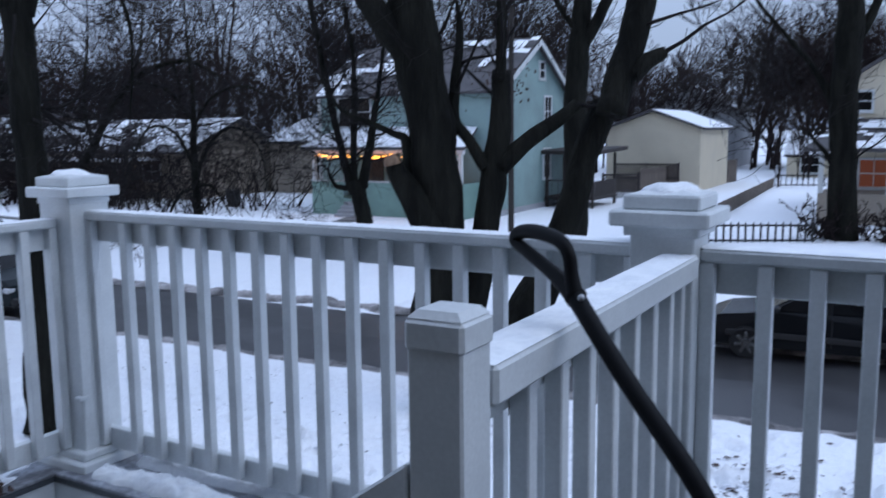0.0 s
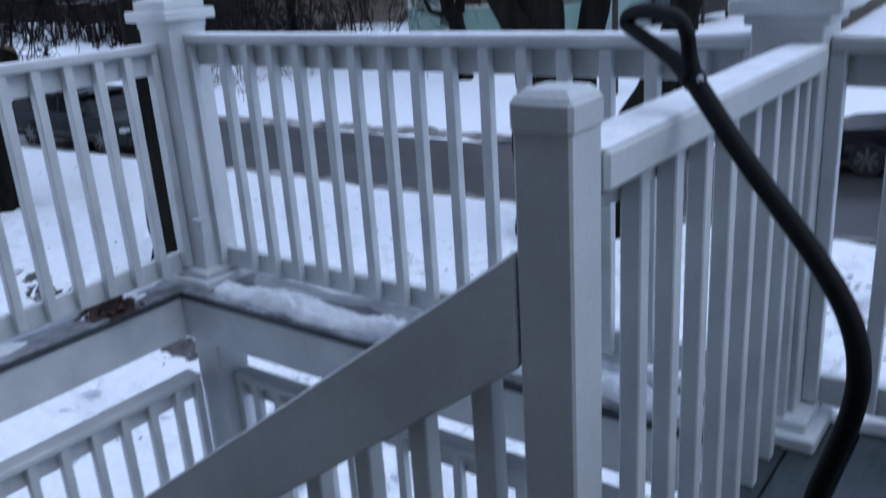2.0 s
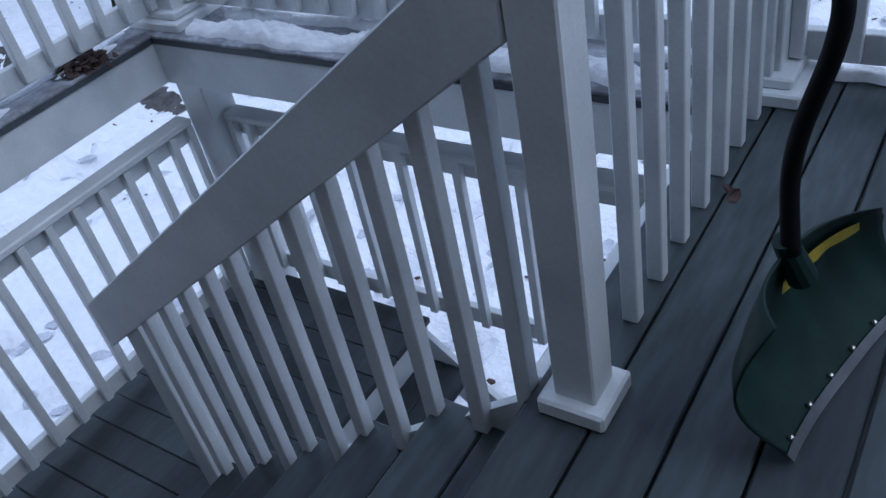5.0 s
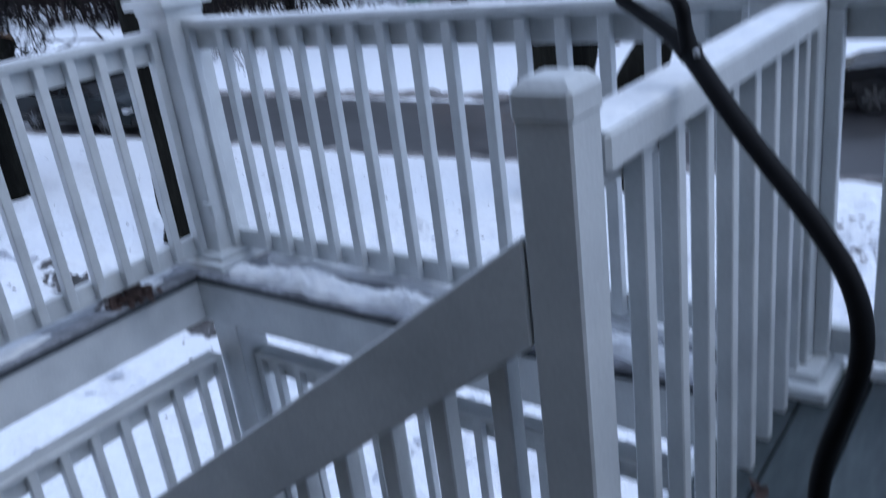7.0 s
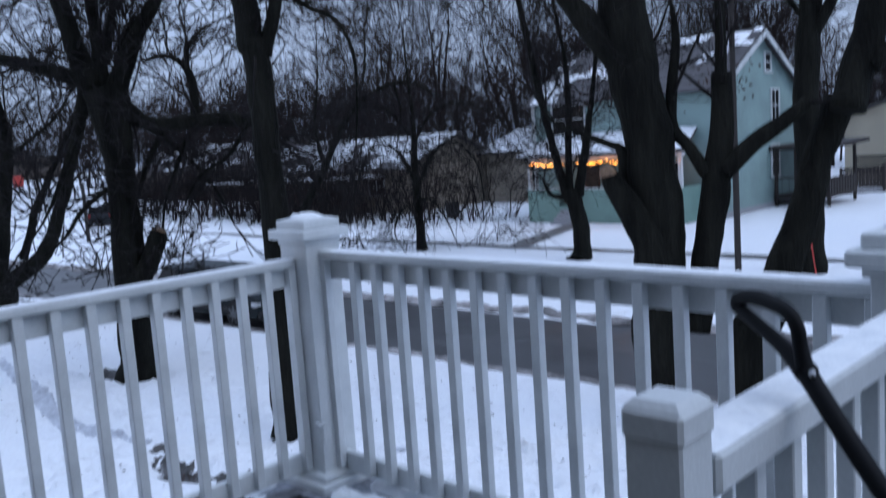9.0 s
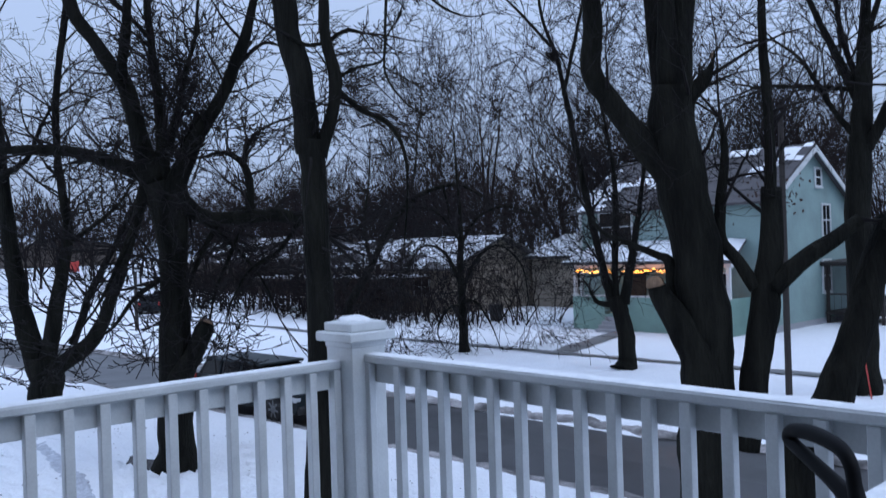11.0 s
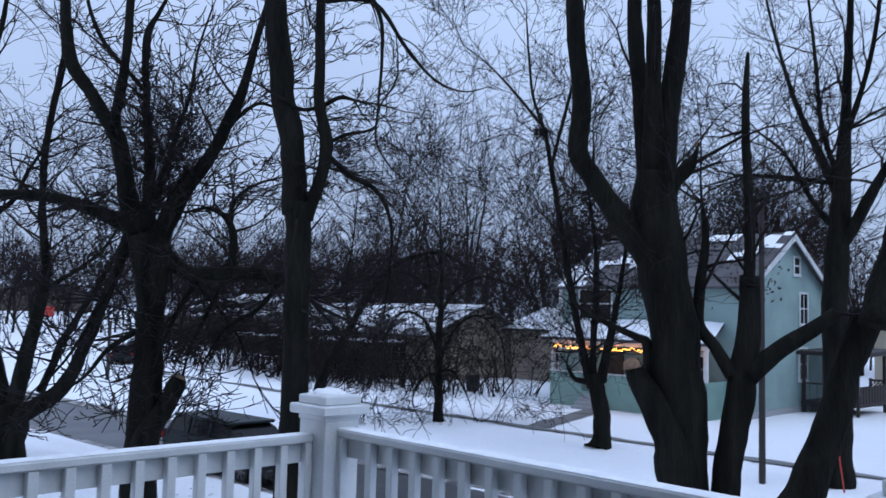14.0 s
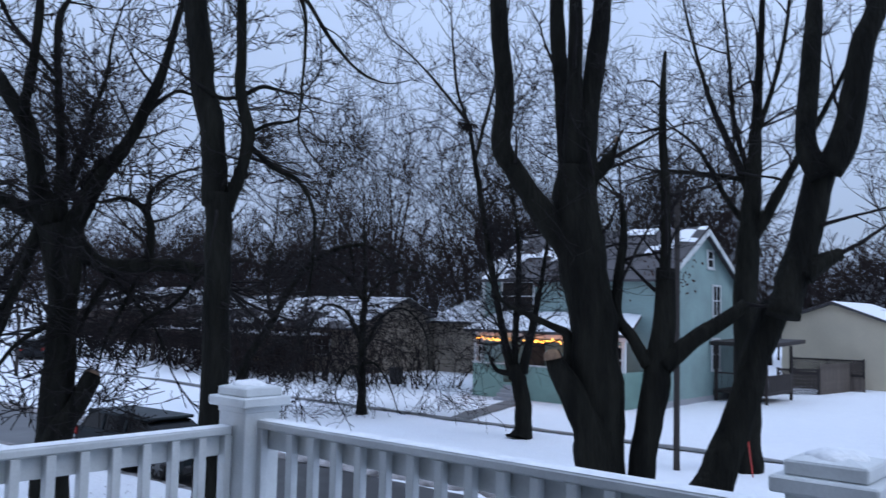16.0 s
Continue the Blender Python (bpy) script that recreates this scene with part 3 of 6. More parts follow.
# ---- trees ----
def grow(rng, verts, faces, p, d, length, r, level, up, bend, sides, twigs, spread=0.75, rmin=0.003, most=7, lowest=-99.0):
    """One wandering branch with its side branches; the last level is twigs."""
    n = max(3, int(length / (0.35 if level else 0.22)))
    n = min(n, most)
    seg = length / n
    p, d = np.array(p, float), np.array(d, float)
    pts, rad = [p.copy()], [r]
    for i in range(n):
        d += np.array((rng.gauss(0, bend), rng.gauss(0, bend), rng.gauss(0, bend) + up))
        d /= np.linalg.norm(d)
        p = p + d * seg
        if p[2] < lowest:
            break
        pts.append(p.copy())
        rad.append(max(r * (1 - 0.8 * (i + 1) / n), rmin))
        if level > 0 and (i > 0 or length < 0.8):
            for _ in range(twigs):
                if rng.random() < 0.75:
                    q = d + np.array((rng.gauss(0, spread), rng.gauss(0, spread), rng.gauss(0, spread * 0.7)))
                    q /= np.linalg.norm(q)
                    grow(rng, verts, faces, p, q, length * rng.uniform(0.35, 0.7), rad[-1] * 0.62, level - 1, up, bend * 1.1, 3, twigs, spread, rmin, most, lowest)
    if len(pts) > 2:
        tube(verts, faces, pts, rad, sides)


def tree(name, at, turn, limbs, label, seed, levels=2, twigs=2, reach=1.6, up=0.05, bend=0.16, density=1.0, bare=1.2, sub=1.0, rmin=0.003, slim=0.92, torn=(), low=(0.0, 1.0, 1.0), lowest=-99.0):
    """A bare tree from its main limbs, in a plane facing across the street, each leaning out of it; finer branches grow by chance."""
    rng = random.Random(seed)
    t = thing(name, at, label, "tree", turn=turn, local=True)
    tv, tf, cv, cf = [], [], [], []
    torn_parts = []
    for index, (lean, pts) in enumerate(limbs):
        pts = [list(q) for q in pts]
        if 0.15 < pts[0][1] < 2.0 and pts[0][2] > 0.22:
            f = pts[0]
            pts = [[f[0], -0.15, f[2] * 1.16], [f[0], 0.22, f[2] * 1.0]] + pts
        z0, z1 = pts[0][1], max(q[1] for q in pts)
        ctrl, run = [], 0.0
        for i, (u, z, r) in enumerate(pts):
            if i:
                run += math.hypot(u - pts[i - 1][0], z - pts[i - 1][1])
            ctrl.append((u, lean * run * 0.28, z, r * slim))
        path = curve_points(ctrl, 5)
        wob = [(x + r * 0.25 * noise.noise((z * 1.7, seed, 0)), y + r * 0.25 * noise.noise((z * 1.7, seed, 9)), z, max(r * (1 + 0.10 * noise.noise((x * 3, z * 3, seed))), 0.004)) for x, y, z, r in path]
        tube(tv, tf, [q[:3] for q in wob], [q[3] for q in wob], 14 if pts[0][2] > 0.15 else 8)
        if index in torn:
            end = wob[-4:]
            wv, wf = [], []
            torn_parts.append((wv, wf))
            tube(wv, wf, [(q[0] - 0.02, q[1] - q[3] * 0.25, q[2] + 0.02) for q in end], [q[3] * (1.0 if k < 3 else 0.55) for k, q in enumerate(end)], 9)
        for i in range(1, len(wob)):
            a, b = np.array(wob[i - 1][:3]), np.array(wob[i][:3])
            L = np.linalg.norm(b - a)
            r = wob[i][3]
            if b[2] < bare or r > 0.24:
                continue
            d = (b - a) / (L + 1e-9)
            k = L * density * (low[1] if b[2] < low[0] else low[2]) * (2.1 if r < 0.07 else (1.4 if r < 0.14 else 0.6))
            k = int(k) + (rng.random() < k - int(k))
            for _ in range(k):
                q = d * 0.6 + np.array((rng.gauss(0, 0.8), rng.gauss(0, 0.8), rng.gauss(0.1, 0.45)))
                q /= np.linalg.norm(q)
                grow(rng, cv, cf, a + (b - a) * rng.random(), q, reach * rng.uniform(0.4, 1.1), min(r * 0.45, 0.035 * sub), levels - 1, up, bend, 4, twigs, 0.75, rmin, 7, lowest)
        a, b = np.array(wob[-2][:3]), np.array(wob[-1][:3])
        if 0.012 < pts[-1][2] < 0.066:
            for _ in range(3):
                q = (b - a) / np.linalg.norm(b - a) + np.array((rng.gauss(0, 0.35), rng.gauss(0, 0.35), rng.gauss(0, 0.3)))
                grow(rng, cv, cf, b, q / np.linalg.norm(q), reach * 1.2, max(wob[-1][3] * 0.7, 0.008), levels, up, bend, 4, twigs, 0.75, rmin, 7, lowest)
    meshpart("trunk", tv, tf, BARK, t)
    meshpart("crown", cv, cf, TWIG, t)
    for wv, wf in torn_parts:
        meshpart("torn_wood", wv, wf, BROKEN, t, "torn reddish wood of a broken limb")
    return t


clump_limbs = [
    (0.0, [(-0.33,1.37,0.4), (-0.3,2.2,0.37), (-0.28,3.0,0.37), (-0.37,4.13,0.365), (-0.56,5.27,0.36), (-0.68,6.02,0.355), (-0.67,6.69,0.29)]),
    (0.5, [(-0.7,6.27,0.258), (-0.84,7.29,0.157), (-0.92,8.06,0.133), (-1.0,8.84,0.126), (-1.05,9.88,0.102), (-1.11,11.46,0.068)]),
    (-0.6, [(-0.69,6.61,0.216), (-0.7,7.78,0.123), (-0.68,8.8,0.108), (-0.7,10.0,0.084), (-0.72,11.38,0.048)]),
    (0.2, [(-0.63,6.52,0.242), (-0.48,7.76,0.167), (-0.34,8.76,0.153), (-0.25,10.01,0.121), (-0.12,11.44,0.073)]),
    (-0.8, [(-0.66,5.28,0.256), (-1.21,6.05,0.181), (-1.57,6.58,0.156), (-1.76,6.93,0.157), (-1.69,7.62,0.141), (-1.75,8.49,0.135), (-1.79,9.81,0.112), (-1.86,11.6,0.069)]),
    (-0.3, [(-0.31,1.8,0.304), (-0.39,2.68,0.258), (-0.59,3.15,0.214), (-0.86,3.64,0.171), (-0.95,3.92,0.103)]),
    (-0.5, [(-0.7,3.64,0.12), (-0.77,4.13,0.085), (-0.96,4.25,0.06), (-1.41,4.46,0.043), (-1.73,4.63,0.03), (-1.98,5.06,0.017)]),
    (0.2, [(-0.38,5.27,0.145), (-0.42,6.01,0.086), (-0.43,6.46,0.103), (-0.23,6.74,0.112), (-0.11,6.94,0.043), (-0.06,7.14,0.009)]),
    (0.1, [(0.2,1.44,0.215), (0.31,2.23,0.2), (0.44,3.02,0.206), (0.57,3.81,0.196), (0.64,4.6,0.162), (0.66,5.16,0.145)]),
    (0.2, [(0.64,5.0,0.094), (0.64,6.2,0.073), (0.6,7.01,0.07), (0.6,7.82,0.057), (0.63,8.39,0.031), (0.64,8.46,0.009)]),
    (0.4, [(0.42,3.73,0.111), (0.17,4.13,0.094), (-0.06,4.45,0.094), (-0.03,5.01,0.085), (0.04,5.74,0.06), (-0.01,6.23,0.03)]),
    (0.3, [(0.64,3.73,0.154), (1.05,4.13,0.128), (1.49,4.43,0.111), (1.78,4.66,0.086)]),
    (0.4, [(0.95,1.1,0.36), (1.26,1.9,0.3), (1.6,2.7,0.25), (1.86,3.5,0.225), (2.08,4.2,0.22), (2.26,4.65,0.225)]),
    (0.5, [(2.25,4.49,0.24), (2.52,5.38,0.235), (2.72,6.1,0.23), (2.83,6.59,0.23)]),
    (0.9, [(2.79,6.51,0.195), (2.61,6.92,0.16), (2.69,7.82,0.153), (2.85,9.06,0.13), (2.94,10.32,0.096), (3.03,11.76,0.06)]),
    (0.2, [(2.87,6.59,0.221), (3.14,7.15,0.202), (3.37,8.37,0.175), (3.61,9.02,0.159), (3.92,10.24,0.126), (4.24,11.64,0.076)]),
    (0.3, [(2.56,5.06,0.148), (2.78,5.26,0.123), (3.05,5.4,0.088)]),
]
maple_limbs = [
    (0, [(-0.05,0.02,0.574), (0.01,0.54,0.447), (0.06,2.17,0.391), (-0.01,4.64,0.389), (0.08,6.81,0.355), (0.24,8.83,0.251), (0.32,10.52,0.163), (0.41,12.23,0.129), (0.49,13.95,0.094), (0.58,16.39,0.058)]),
    (1.0, [(0.13,8.15,0.179), (-0.47,9.71,0.126), (-0.96,10.94,0.091), (-1.37,12.37,0.065), (-1.8,14.19,0.047), (-2.14,16.03,0.029)]),
    (-1.0, [(0.15,6.64,0.213), (0.94,8.13,0.161), (1.56,9.28,0.108), (2.32,10.74,0.073), (3.08,12.35,0.046)]),
    (0.3, [(0.0,8.53,0.081), (-1.12,8.74,0.081), (-2.28,8.91,0.054)]),
    (0.8, [(0.08,8.83,0.108), (-0.31,10.22,0.081), (-0.47,12.3,0.065), (-0.63,14.07,0.047), (-0.8,15.86,0.029)]),
    (-0.7, [(0.29,9.84,0.108), (0.8,11.35,0.082), (1.12,12.86,0.065), (1.29,14.9,0.038)]),
    (-0.3, [(0.03,7.15,0.124), (-0.56,8.0,0.089), (-1.29,9.4,0.063), (-1.95,10.04,0.036)]),
]
twin_limbs = [
    (0, [(0.03,-0.1,0.639), (0.04,0.19,0.371), (0.09,1.08,0.328), (-0.12,2.06,0.307), (-0.19,2.55,0.286)]),
    (0.5, [(-0.28,2.06,0.205), (-0.68,3.65,0.143), (-1.13,5.86,0.143), (-1.49,7.89,0.123), (-1.86,9.95,0.104), (-2.14,11.41,0.084), (-2.63,12.89,0.064), (-2.81,14.16,0.054), (-2.99,16.07,0.033)]),
    (-0.5, [(0.04,2.26,0.205), (0.3,3.64,0.163), (0.52,4.83,0.122), (0.74,6.22,0.082), (0.97,7.81,0.041)]),
    (0.2, [(-0.21,2.36,0.143), (-0.25,3.65,0.133), (-0.16,5.24,0.133), (-0.18,6.84,0.092), (-0.39,8.46,0.062), (-0.75,10.31,0.042)]),
    (0.9, [(-0.41,2.26,0.123), (-0.9,2.35,0.092), (-1.18,2.85,0.051)]),
    (-0.2, [(-1.86,9.75,0.083), (-1.32,11.98,0.063), (-0.89,13.81,0.043), (-0.65,15.87,0.033)]),
    (0.7, [(-2.24,11.52,0.063), (-3.35,12.94,0.053), (-4.38,14.07,0.032), (-5.22,14.77,0.022)]),
]
sapling_limbs = [
    (0, [(-0.06,-0.09,0.316), (-0.08,0.43,0.218), (-0.09,1.62,0.194), (-0.12,3.53,0.157), (-0.05,5.46,0.109), (-0.15,7.39,0.061), (-0.21,9.1,0.036)]),
    (0.6, [(-0.08,2.58,0.097), (0.65,4.01,0.072), (1.62,4.48,0.048), (2.57,3.51,0.036), (2.79,2.08,0.024)]),
    (-0.6, [(-0.11,2.82,0.097), (-0.79,4.26,0.072), (-1.75,4.51,0.048), (-2.48,3.31,0.036), (-2.85,2.12,0.024)]),
    (0.3, [(-0.09,4.5,0.084), (0.67,5.69,0.06), (1.88,6.16,0.048), (3.32,5.67,0.024)]),
    (-0.3, [(-0.11,4.74,0.084), (-1.01,5.95,0.06), (-2.22,6.21,0.048), (-3.2,5.25,0.024)]),
    (0.3, [(-0.09,2.1,0.073), (0.51,2.09,0.06), (1.1,1.14,0.036), (1.45,0.18,0.024)]),
    (-0.3, [(-0.11,1.98,0.073), (-0.69,1.86,0.06), (-1.18,0.91,0.036), (-0.83,0.08,0.024)]),
]
elm_limbs = [
    (0, [(0.08,0.9,0.285), (0.1,1.23,0.265), (0.14,2.01,0.254), (0.17,3.34,0.237), (0.14,4.68,0.228), (0.12,5.59,0.228), (0.12,6.22,0.239)]),
    (0.3, [(0.07,6.04,0.22), (-0.0,6.95,0.213), (-0.17,7.86,0.216), (-0.3,8.78,0.21), (-0.36,9.24,0.202), (-0.48,10.63,0.17), (-0.62,12.22,0.105)]),
    (-0.3, [(0.24,5.95,0.146), (0.46,6.68,0.111), (0.51,7.14,0.121), (0.39,7.79,0.103), (0.36,8.53,0.095), (0.34,9.27,0.087), (0.38,10.4,0.069), (0.48,11.64,0.036)]),
    (-0.4, [(0.51,7.05,0.056), (0.92,6.69,0.051), (1.33,6.47,0.042), (1.56,6.05,0.032), (1.6,5.41,0.023), (1.5,4.49,0.014)]),
    (-0.5, [(0.42,7.79,0.042), (0.58,7.9,0.042), (0.74,7.97,0.038), (0.94,7.93,0.028)]),
    (-0.3, [(0.38,7.79,0.037), (0.1,7.73,0.037), (-0.17,7.86,0.033)]),
    (-0.6, [(0.38,9.65,0.049), (0.93,9.86,0.044), (1.3,9.32,0.039), (1.34,8.56,0.029), (1.29,7.72,0.023), (1.27,7.16,0.019), (1.56,6.7,0.014), (1.93,6.43,0.009)]),
    (-0.2, [(0.43,9.56,0.044), (1.21,9.59,0.039), (1.76,8.86,0.034), (2.23,8.36,0.024), (2.7,8.18,0.014), (3.09,8.26,0.01)]),
    (0.5, [(0.51,7.19,0.037), (0.83,7.38,0.033), (1.29,7.53,0.023), (1.38,7.91,0.019), (1.67,8.48,0.014), (1.63,9.33,0.01)]),
]
oak_limbs = [
    (0, [(-0.17,-0.16,0.582), (-0.13,0.3,0.425), (-0.1,1.46,0.382), (-0.08,3.0,0.34), (-0.06,4.3,0.314), (-0.12,5.5,0.415), (-0.21,6.04,0.466)]),
    (0.4, [(-0.42,5.98,0.29), (-0.71,7.17,0.203), (-0.94,8.12,0.192), (-1.45,8.93,0.155), (-1.9,9.62,0.157), (-2.07,10.44,0.132), (-2.2,11.87,0.095), (-2.39,13.54,0.056)]),
    (-0.4, [(-0.98,8.18,0.141), (-0.86,9.21,0.104), (-0.79,10.07,0.105), (-0.78,10.81,0.093), (-0.76,12.28,0.054), (-0.69,14.03,0.028)]),
    (0.2, [(-0.19,5.98,0.176), (-0.23,7.19,0.127), (-0.32,8.4,0.103), (-0.41,9.37,0.084), (-0.42,10.35,0.092), (-0.23,10.86,0.053), (0.12,11.64,0.034)]),
    (0.6, [(-0.4,9.06,0.052), (-0.79,9.52,0.052), (-1.24,10.03,0.052), (-1.58,10.73,0.046), (-1.82,11.67,0.027)]),
    (-0.6, [(-0.02,5.86,0.277), (0.5,6.97,0.177), (0.97,7.72,0.153), (1.32,8.49,0.142), (1.62,9.38,0.104), (1.81,10.29,0.079), (2.05,11.46,0.054), (2.18,13.16,0.028)]),
    (0.8, [(-0.1,6.59,0.101), (0.26,8.18,0.064), (0.54,9.31,0.045), (0.66,10.32,0.033), (0.95,11.47,0.02)]),
    (0.7, [(-0.42,6.1,0.214), (-1.32,6.5,0.152), (-2.08,6.71,0.127), (-2.83,6.75,0.115), (-3.45,6.73,0.09), (-4.25,6.48,0.052), (-5.04,6.57,0.026)]),
    (-0.5, [(0.04,5.86,0.227), (0.27,5.5,0.201), (0.68,5.23,0.176), (1.33,5.24,0.164), (2.18,5.27,0.152), (2.74,5.12,0.114), (3.18,4.77,0.064)]),
    (-0.4, [(-0.05,1.7,0.317), (0.29,2.39,0.215), (0.52,2.92,0.214), (0.59,3.09,0.101)]),
    (0.6, [(-0.18,4.07,0.075), (-0.85,3.61,0.057), (-1.28,3.04,0.038), (-1.71,2.71,0.025)]),
    (-0.3, [(1.44,8.62,0.052), (1.93,9.03,0.045), (2.3,8.99,0.026)]),
    (-0.5, [(1.56,5.36,0.119), (1.55,6.06,0.103), (1.38,6.45,0.08), (1,6.63,0.048), (0.55,6.5,0.032)]),
    (-0.3, [(1.45,6.37,0.056), (1.6,6.92,0.044), (2.05,7.26,0.032), (2.6,7.44,0.02)]),
    (0.4, [(0.87,5.12,0.079), (0.48,4.43,0.055), (0.23,3.76,0.036), (-0.04,3.01,0.024)]),
    (-0.2, [(1.39,5.05,0.063), (1.03,4.28,0.048), (0.75,3.6,0.032), (0.61,2.85,0.02)]),
    (0.3, [(2.62,5.14,0.072), (2.16,4.51,0.052), (1.48,4.05,0.036), (1.05,3.29,0.02)]),
    (0.6, [(-0.53,6.08,0.159), (-0.79,5.25,0.103), (-1.13,4.43,0.063), (-1.52,3.63,0.036), (-1.91,3.06,0.02)]),
    (-0.6, [(0.11,6.48,0.087), (0.39,7.18,0.064), (0.98,7.76,0.044), (1.35,8.4,0.028)]),
    (0.5, [(0.42,5.35,0.079), (1.17,4.66,0.048), (1.79,3.89,0.032), (2.18,2.96,0.02)]),
]
basswood_limbs = [
    (0, [(0.03,-0.28,0.607), (0.02,0.08,0.53), (-0.02,1.08,0.528), (-0.01,1.5,0.546)]),
    (0.3, [(-0.16,1.26,0.377), (-0.54,2.61,0.338), (-0.71,3.94,0.281), (-0.92,5.78,0.244), (-1.07,7.79,0.207), (-1.18,9.98,0.172), (-1.16,11.68,0.135), (-0.86,13.44,0.079), (-0.74,15.55,0.04)]),
    (-0.3, [(0.11,1.57,0.282), (0.51,3.92,0.206), (0.73,5.28,0.169), (0.55,7.0,0.122), (0.49,8.73,0.114), (0.66,10.48,0.105), (0.88,11.91,0.116), (0.9,12.8,0.098), (0.53,14.17,0.059)]),
    (-0.6, [(0.16,1.15,0.339), (0.54,1.38,0.283), (1.32,2.02,0.245), (1.79,3.03,0.207), (2.27,4.41,0.169), (2.92,6.36,0.094), (3.42,8.0,0.057)]),
    (0.4, [(0.77,1.87,0.15), (1.08,2.71,0.131), (1.31,3.39,0.122), (1.86,4.42,0.103), (2.59,5.82,0.066), (3.08,7.08,0.038)]),
    (0.5, [(0.72,4.94,0.094), (1.44,5.46,0.075), (2.25,6.17,0.056), (2.91,7.25,0.038)]),
    (-0.5, [(-1.03,6.95,0.113), (-0.31,7.48,0.085), (0.14,8.53,0.057), (0.75,9.44,0.038), (1.56,9.32,0.019)]),
]
leaner_limbs = [
    (0, [(0.03,1.32,0.277), (0.35,2.3,0.214), (1.23,3.78,0.176), (1.99,5.28,0.164), (2.75,6.28,0.151), (3.64,6.91,0.126), (4.66,7.24,0.102), (5.56,7.16,0.076), (6.58,6.52,0.051)]),
    (0.5, [(1.23,3.78,0.101), (0.99,5.54,0.075), (1.25,7.54,0.05), (1.38,9.31,0.025)]),
    (-0.5, [(2.75,6.28,0.088), (3.26,7.8,0.063), (3.41,9.58,0.038)]),
    (0.4, [(4.53,7.21,0.076), (4.78,6.02,0.051), (4.51,4.5,0.025)]),
]
lane_limbs = [
    (0, [(-0.02, -0.21, 0.734), (-0.04, 0.97, 0.59), (-0.11, 3.1, 0.541), (-0.19, 5.81, 0.541), (-0.1, 7.84, 0.519), (-0.16, 10.84, 0.43), (-0.23, 13.96, 0.292)]),
    (0.5, [(-0.33, 4.77, 0.235), (-1.28, 6.46, 0.141), (-2.32, 7.76, 0.106), (-3.38, 9.08, 0.083), (-4.26, 10.83, 0.06)]),
    (-0.4, [(-0.11, 2.25, 0.165), (-0.74, 3.31, 0.106), (-1.36, 4.05, 0.059)]),
    (0.6, [(-0.14, 6.83, 0.259), (0.53, 8.21, 0.189), (1.16, 9.93, 0.119)]),
]


tree("street_tree", (-3.1, 8.9, GROUND), 28.9, clump_limbs, "huge bare maple with several split dark trunks", 11, levels=3, reach=1.6, density=1.65, bare=4.6, slim=0.98, torn=(5, 7), rmin=0.0048, low=(7.5, 1.2, 0.55))
tree("street_tree", (-6.5, 22.5, GROUND), 21.1, maple_limbs, "bare dark maple beside the far pavement", 12, levels=3, reach=2.6, density=1.53, bare=4.0, sub=1.3, rmin=0.007, low=(9.5, 1.2, 0.5))
tree("street_tree", (-14.7, 22.75, GROUND), 35.4, twin_limbs, "slender bare tree forked low with an old nest", 13, levels=3, reach=2.6, density=1.44, bare=2.5, sub=1.2, rmin=0.0085, low=(9.5, 1.5, 0.5))
tree("small_tree", (-23.0, 23.0, GROUND), 45.8, sapling_limbs, "small bare tree with drooping arched branches", 14, levels=3, reach=2.2, up=-0.05, density=2.10, bare=1.4, rmin=0.0085)
tree("yard_tree", (-8.3, 5.3, GROUND), 56.2, elm_limbs, "tall bare dark tree close to the deck with crooked drooping branches", 15, levels=3, reach=1.1, up=-0.03, bend=0.22, density=1.76, bare=4.0, sub=0.7, rmin=0.0048, low=(7.0, 1.8, 0.6))
tree("yard_tree", (-14.0, 5.8, GROUND), 64.5, oak_limbs, "wide bare tree with many stems and a broken stub", 16, levels=3, reach=1.7, density=1.50, bare=3.2, torn=(9,), rmin=0.011, low=(8.6, 2.0, 0.4), lowest=1.9)
tree("yard_tree", (-23.8, 6.2, GROUND), 72.4, basswood_limbs, "bare tree splitting near the ground into four stems", 17, levels=3, reach=2.2, density=1.44, bare=2.5, rmin=0.008, low=(10.0, 2.3, 0.6), lowest=1.0)
tree("lane_tree", (0.2, 33.0, GROUND), 4.6, lane_limbs, "thick dark bare tree beside the lane", 19, levels=3, reach=2.8, density=1.17, bare=2.0, sub=1.4, rmin=0.0085)
tree("leaning_tree", (-27.5, 20.0, GROUND), 53.9, leaner_limbs, "thin bare tree leaning in an arch over the snow", 18, levels=3, reach=2.2, up=-0.02, density=1.80, bare=1.6, rmin=0.007)


def clinging_leaves(at, n, size, seed):
    """Dead leaves that still hang in clusters on the twigs."""
    rng = random.Random(seed)
    t = thing("clinging_leaves", at, "rusty dead leaves clinging to the twigs", "leaves", kind="stuff")
    bm = bmesh.new()
    for _ in range(n):
        c = Vector((at[0] + rng.gauss(0, size), at[1] + rng.gauss(0, size), at[2] + rng.gauss(0, size)))
        m = Matrix.Translation(c) @ Euler((rng.uniform(0, 6), rng.uniform(0, 6), rng.uniform(0, 6))).to_matrix().to_4x4()
        r = rng.uniform(0.03, 0.07)
        bm.faces.new([bm.verts.new(m @ Vector((r * a, r * b, 0.2 * r * a * b))) for a, b in ((-1, 0), (-0.3, 0.6), (0.6, 0.4), (1.1, 0), (0.5, -0.5), (-0.4, -0.55))])
    part("leaf_cluster", bm, LEAF, t)


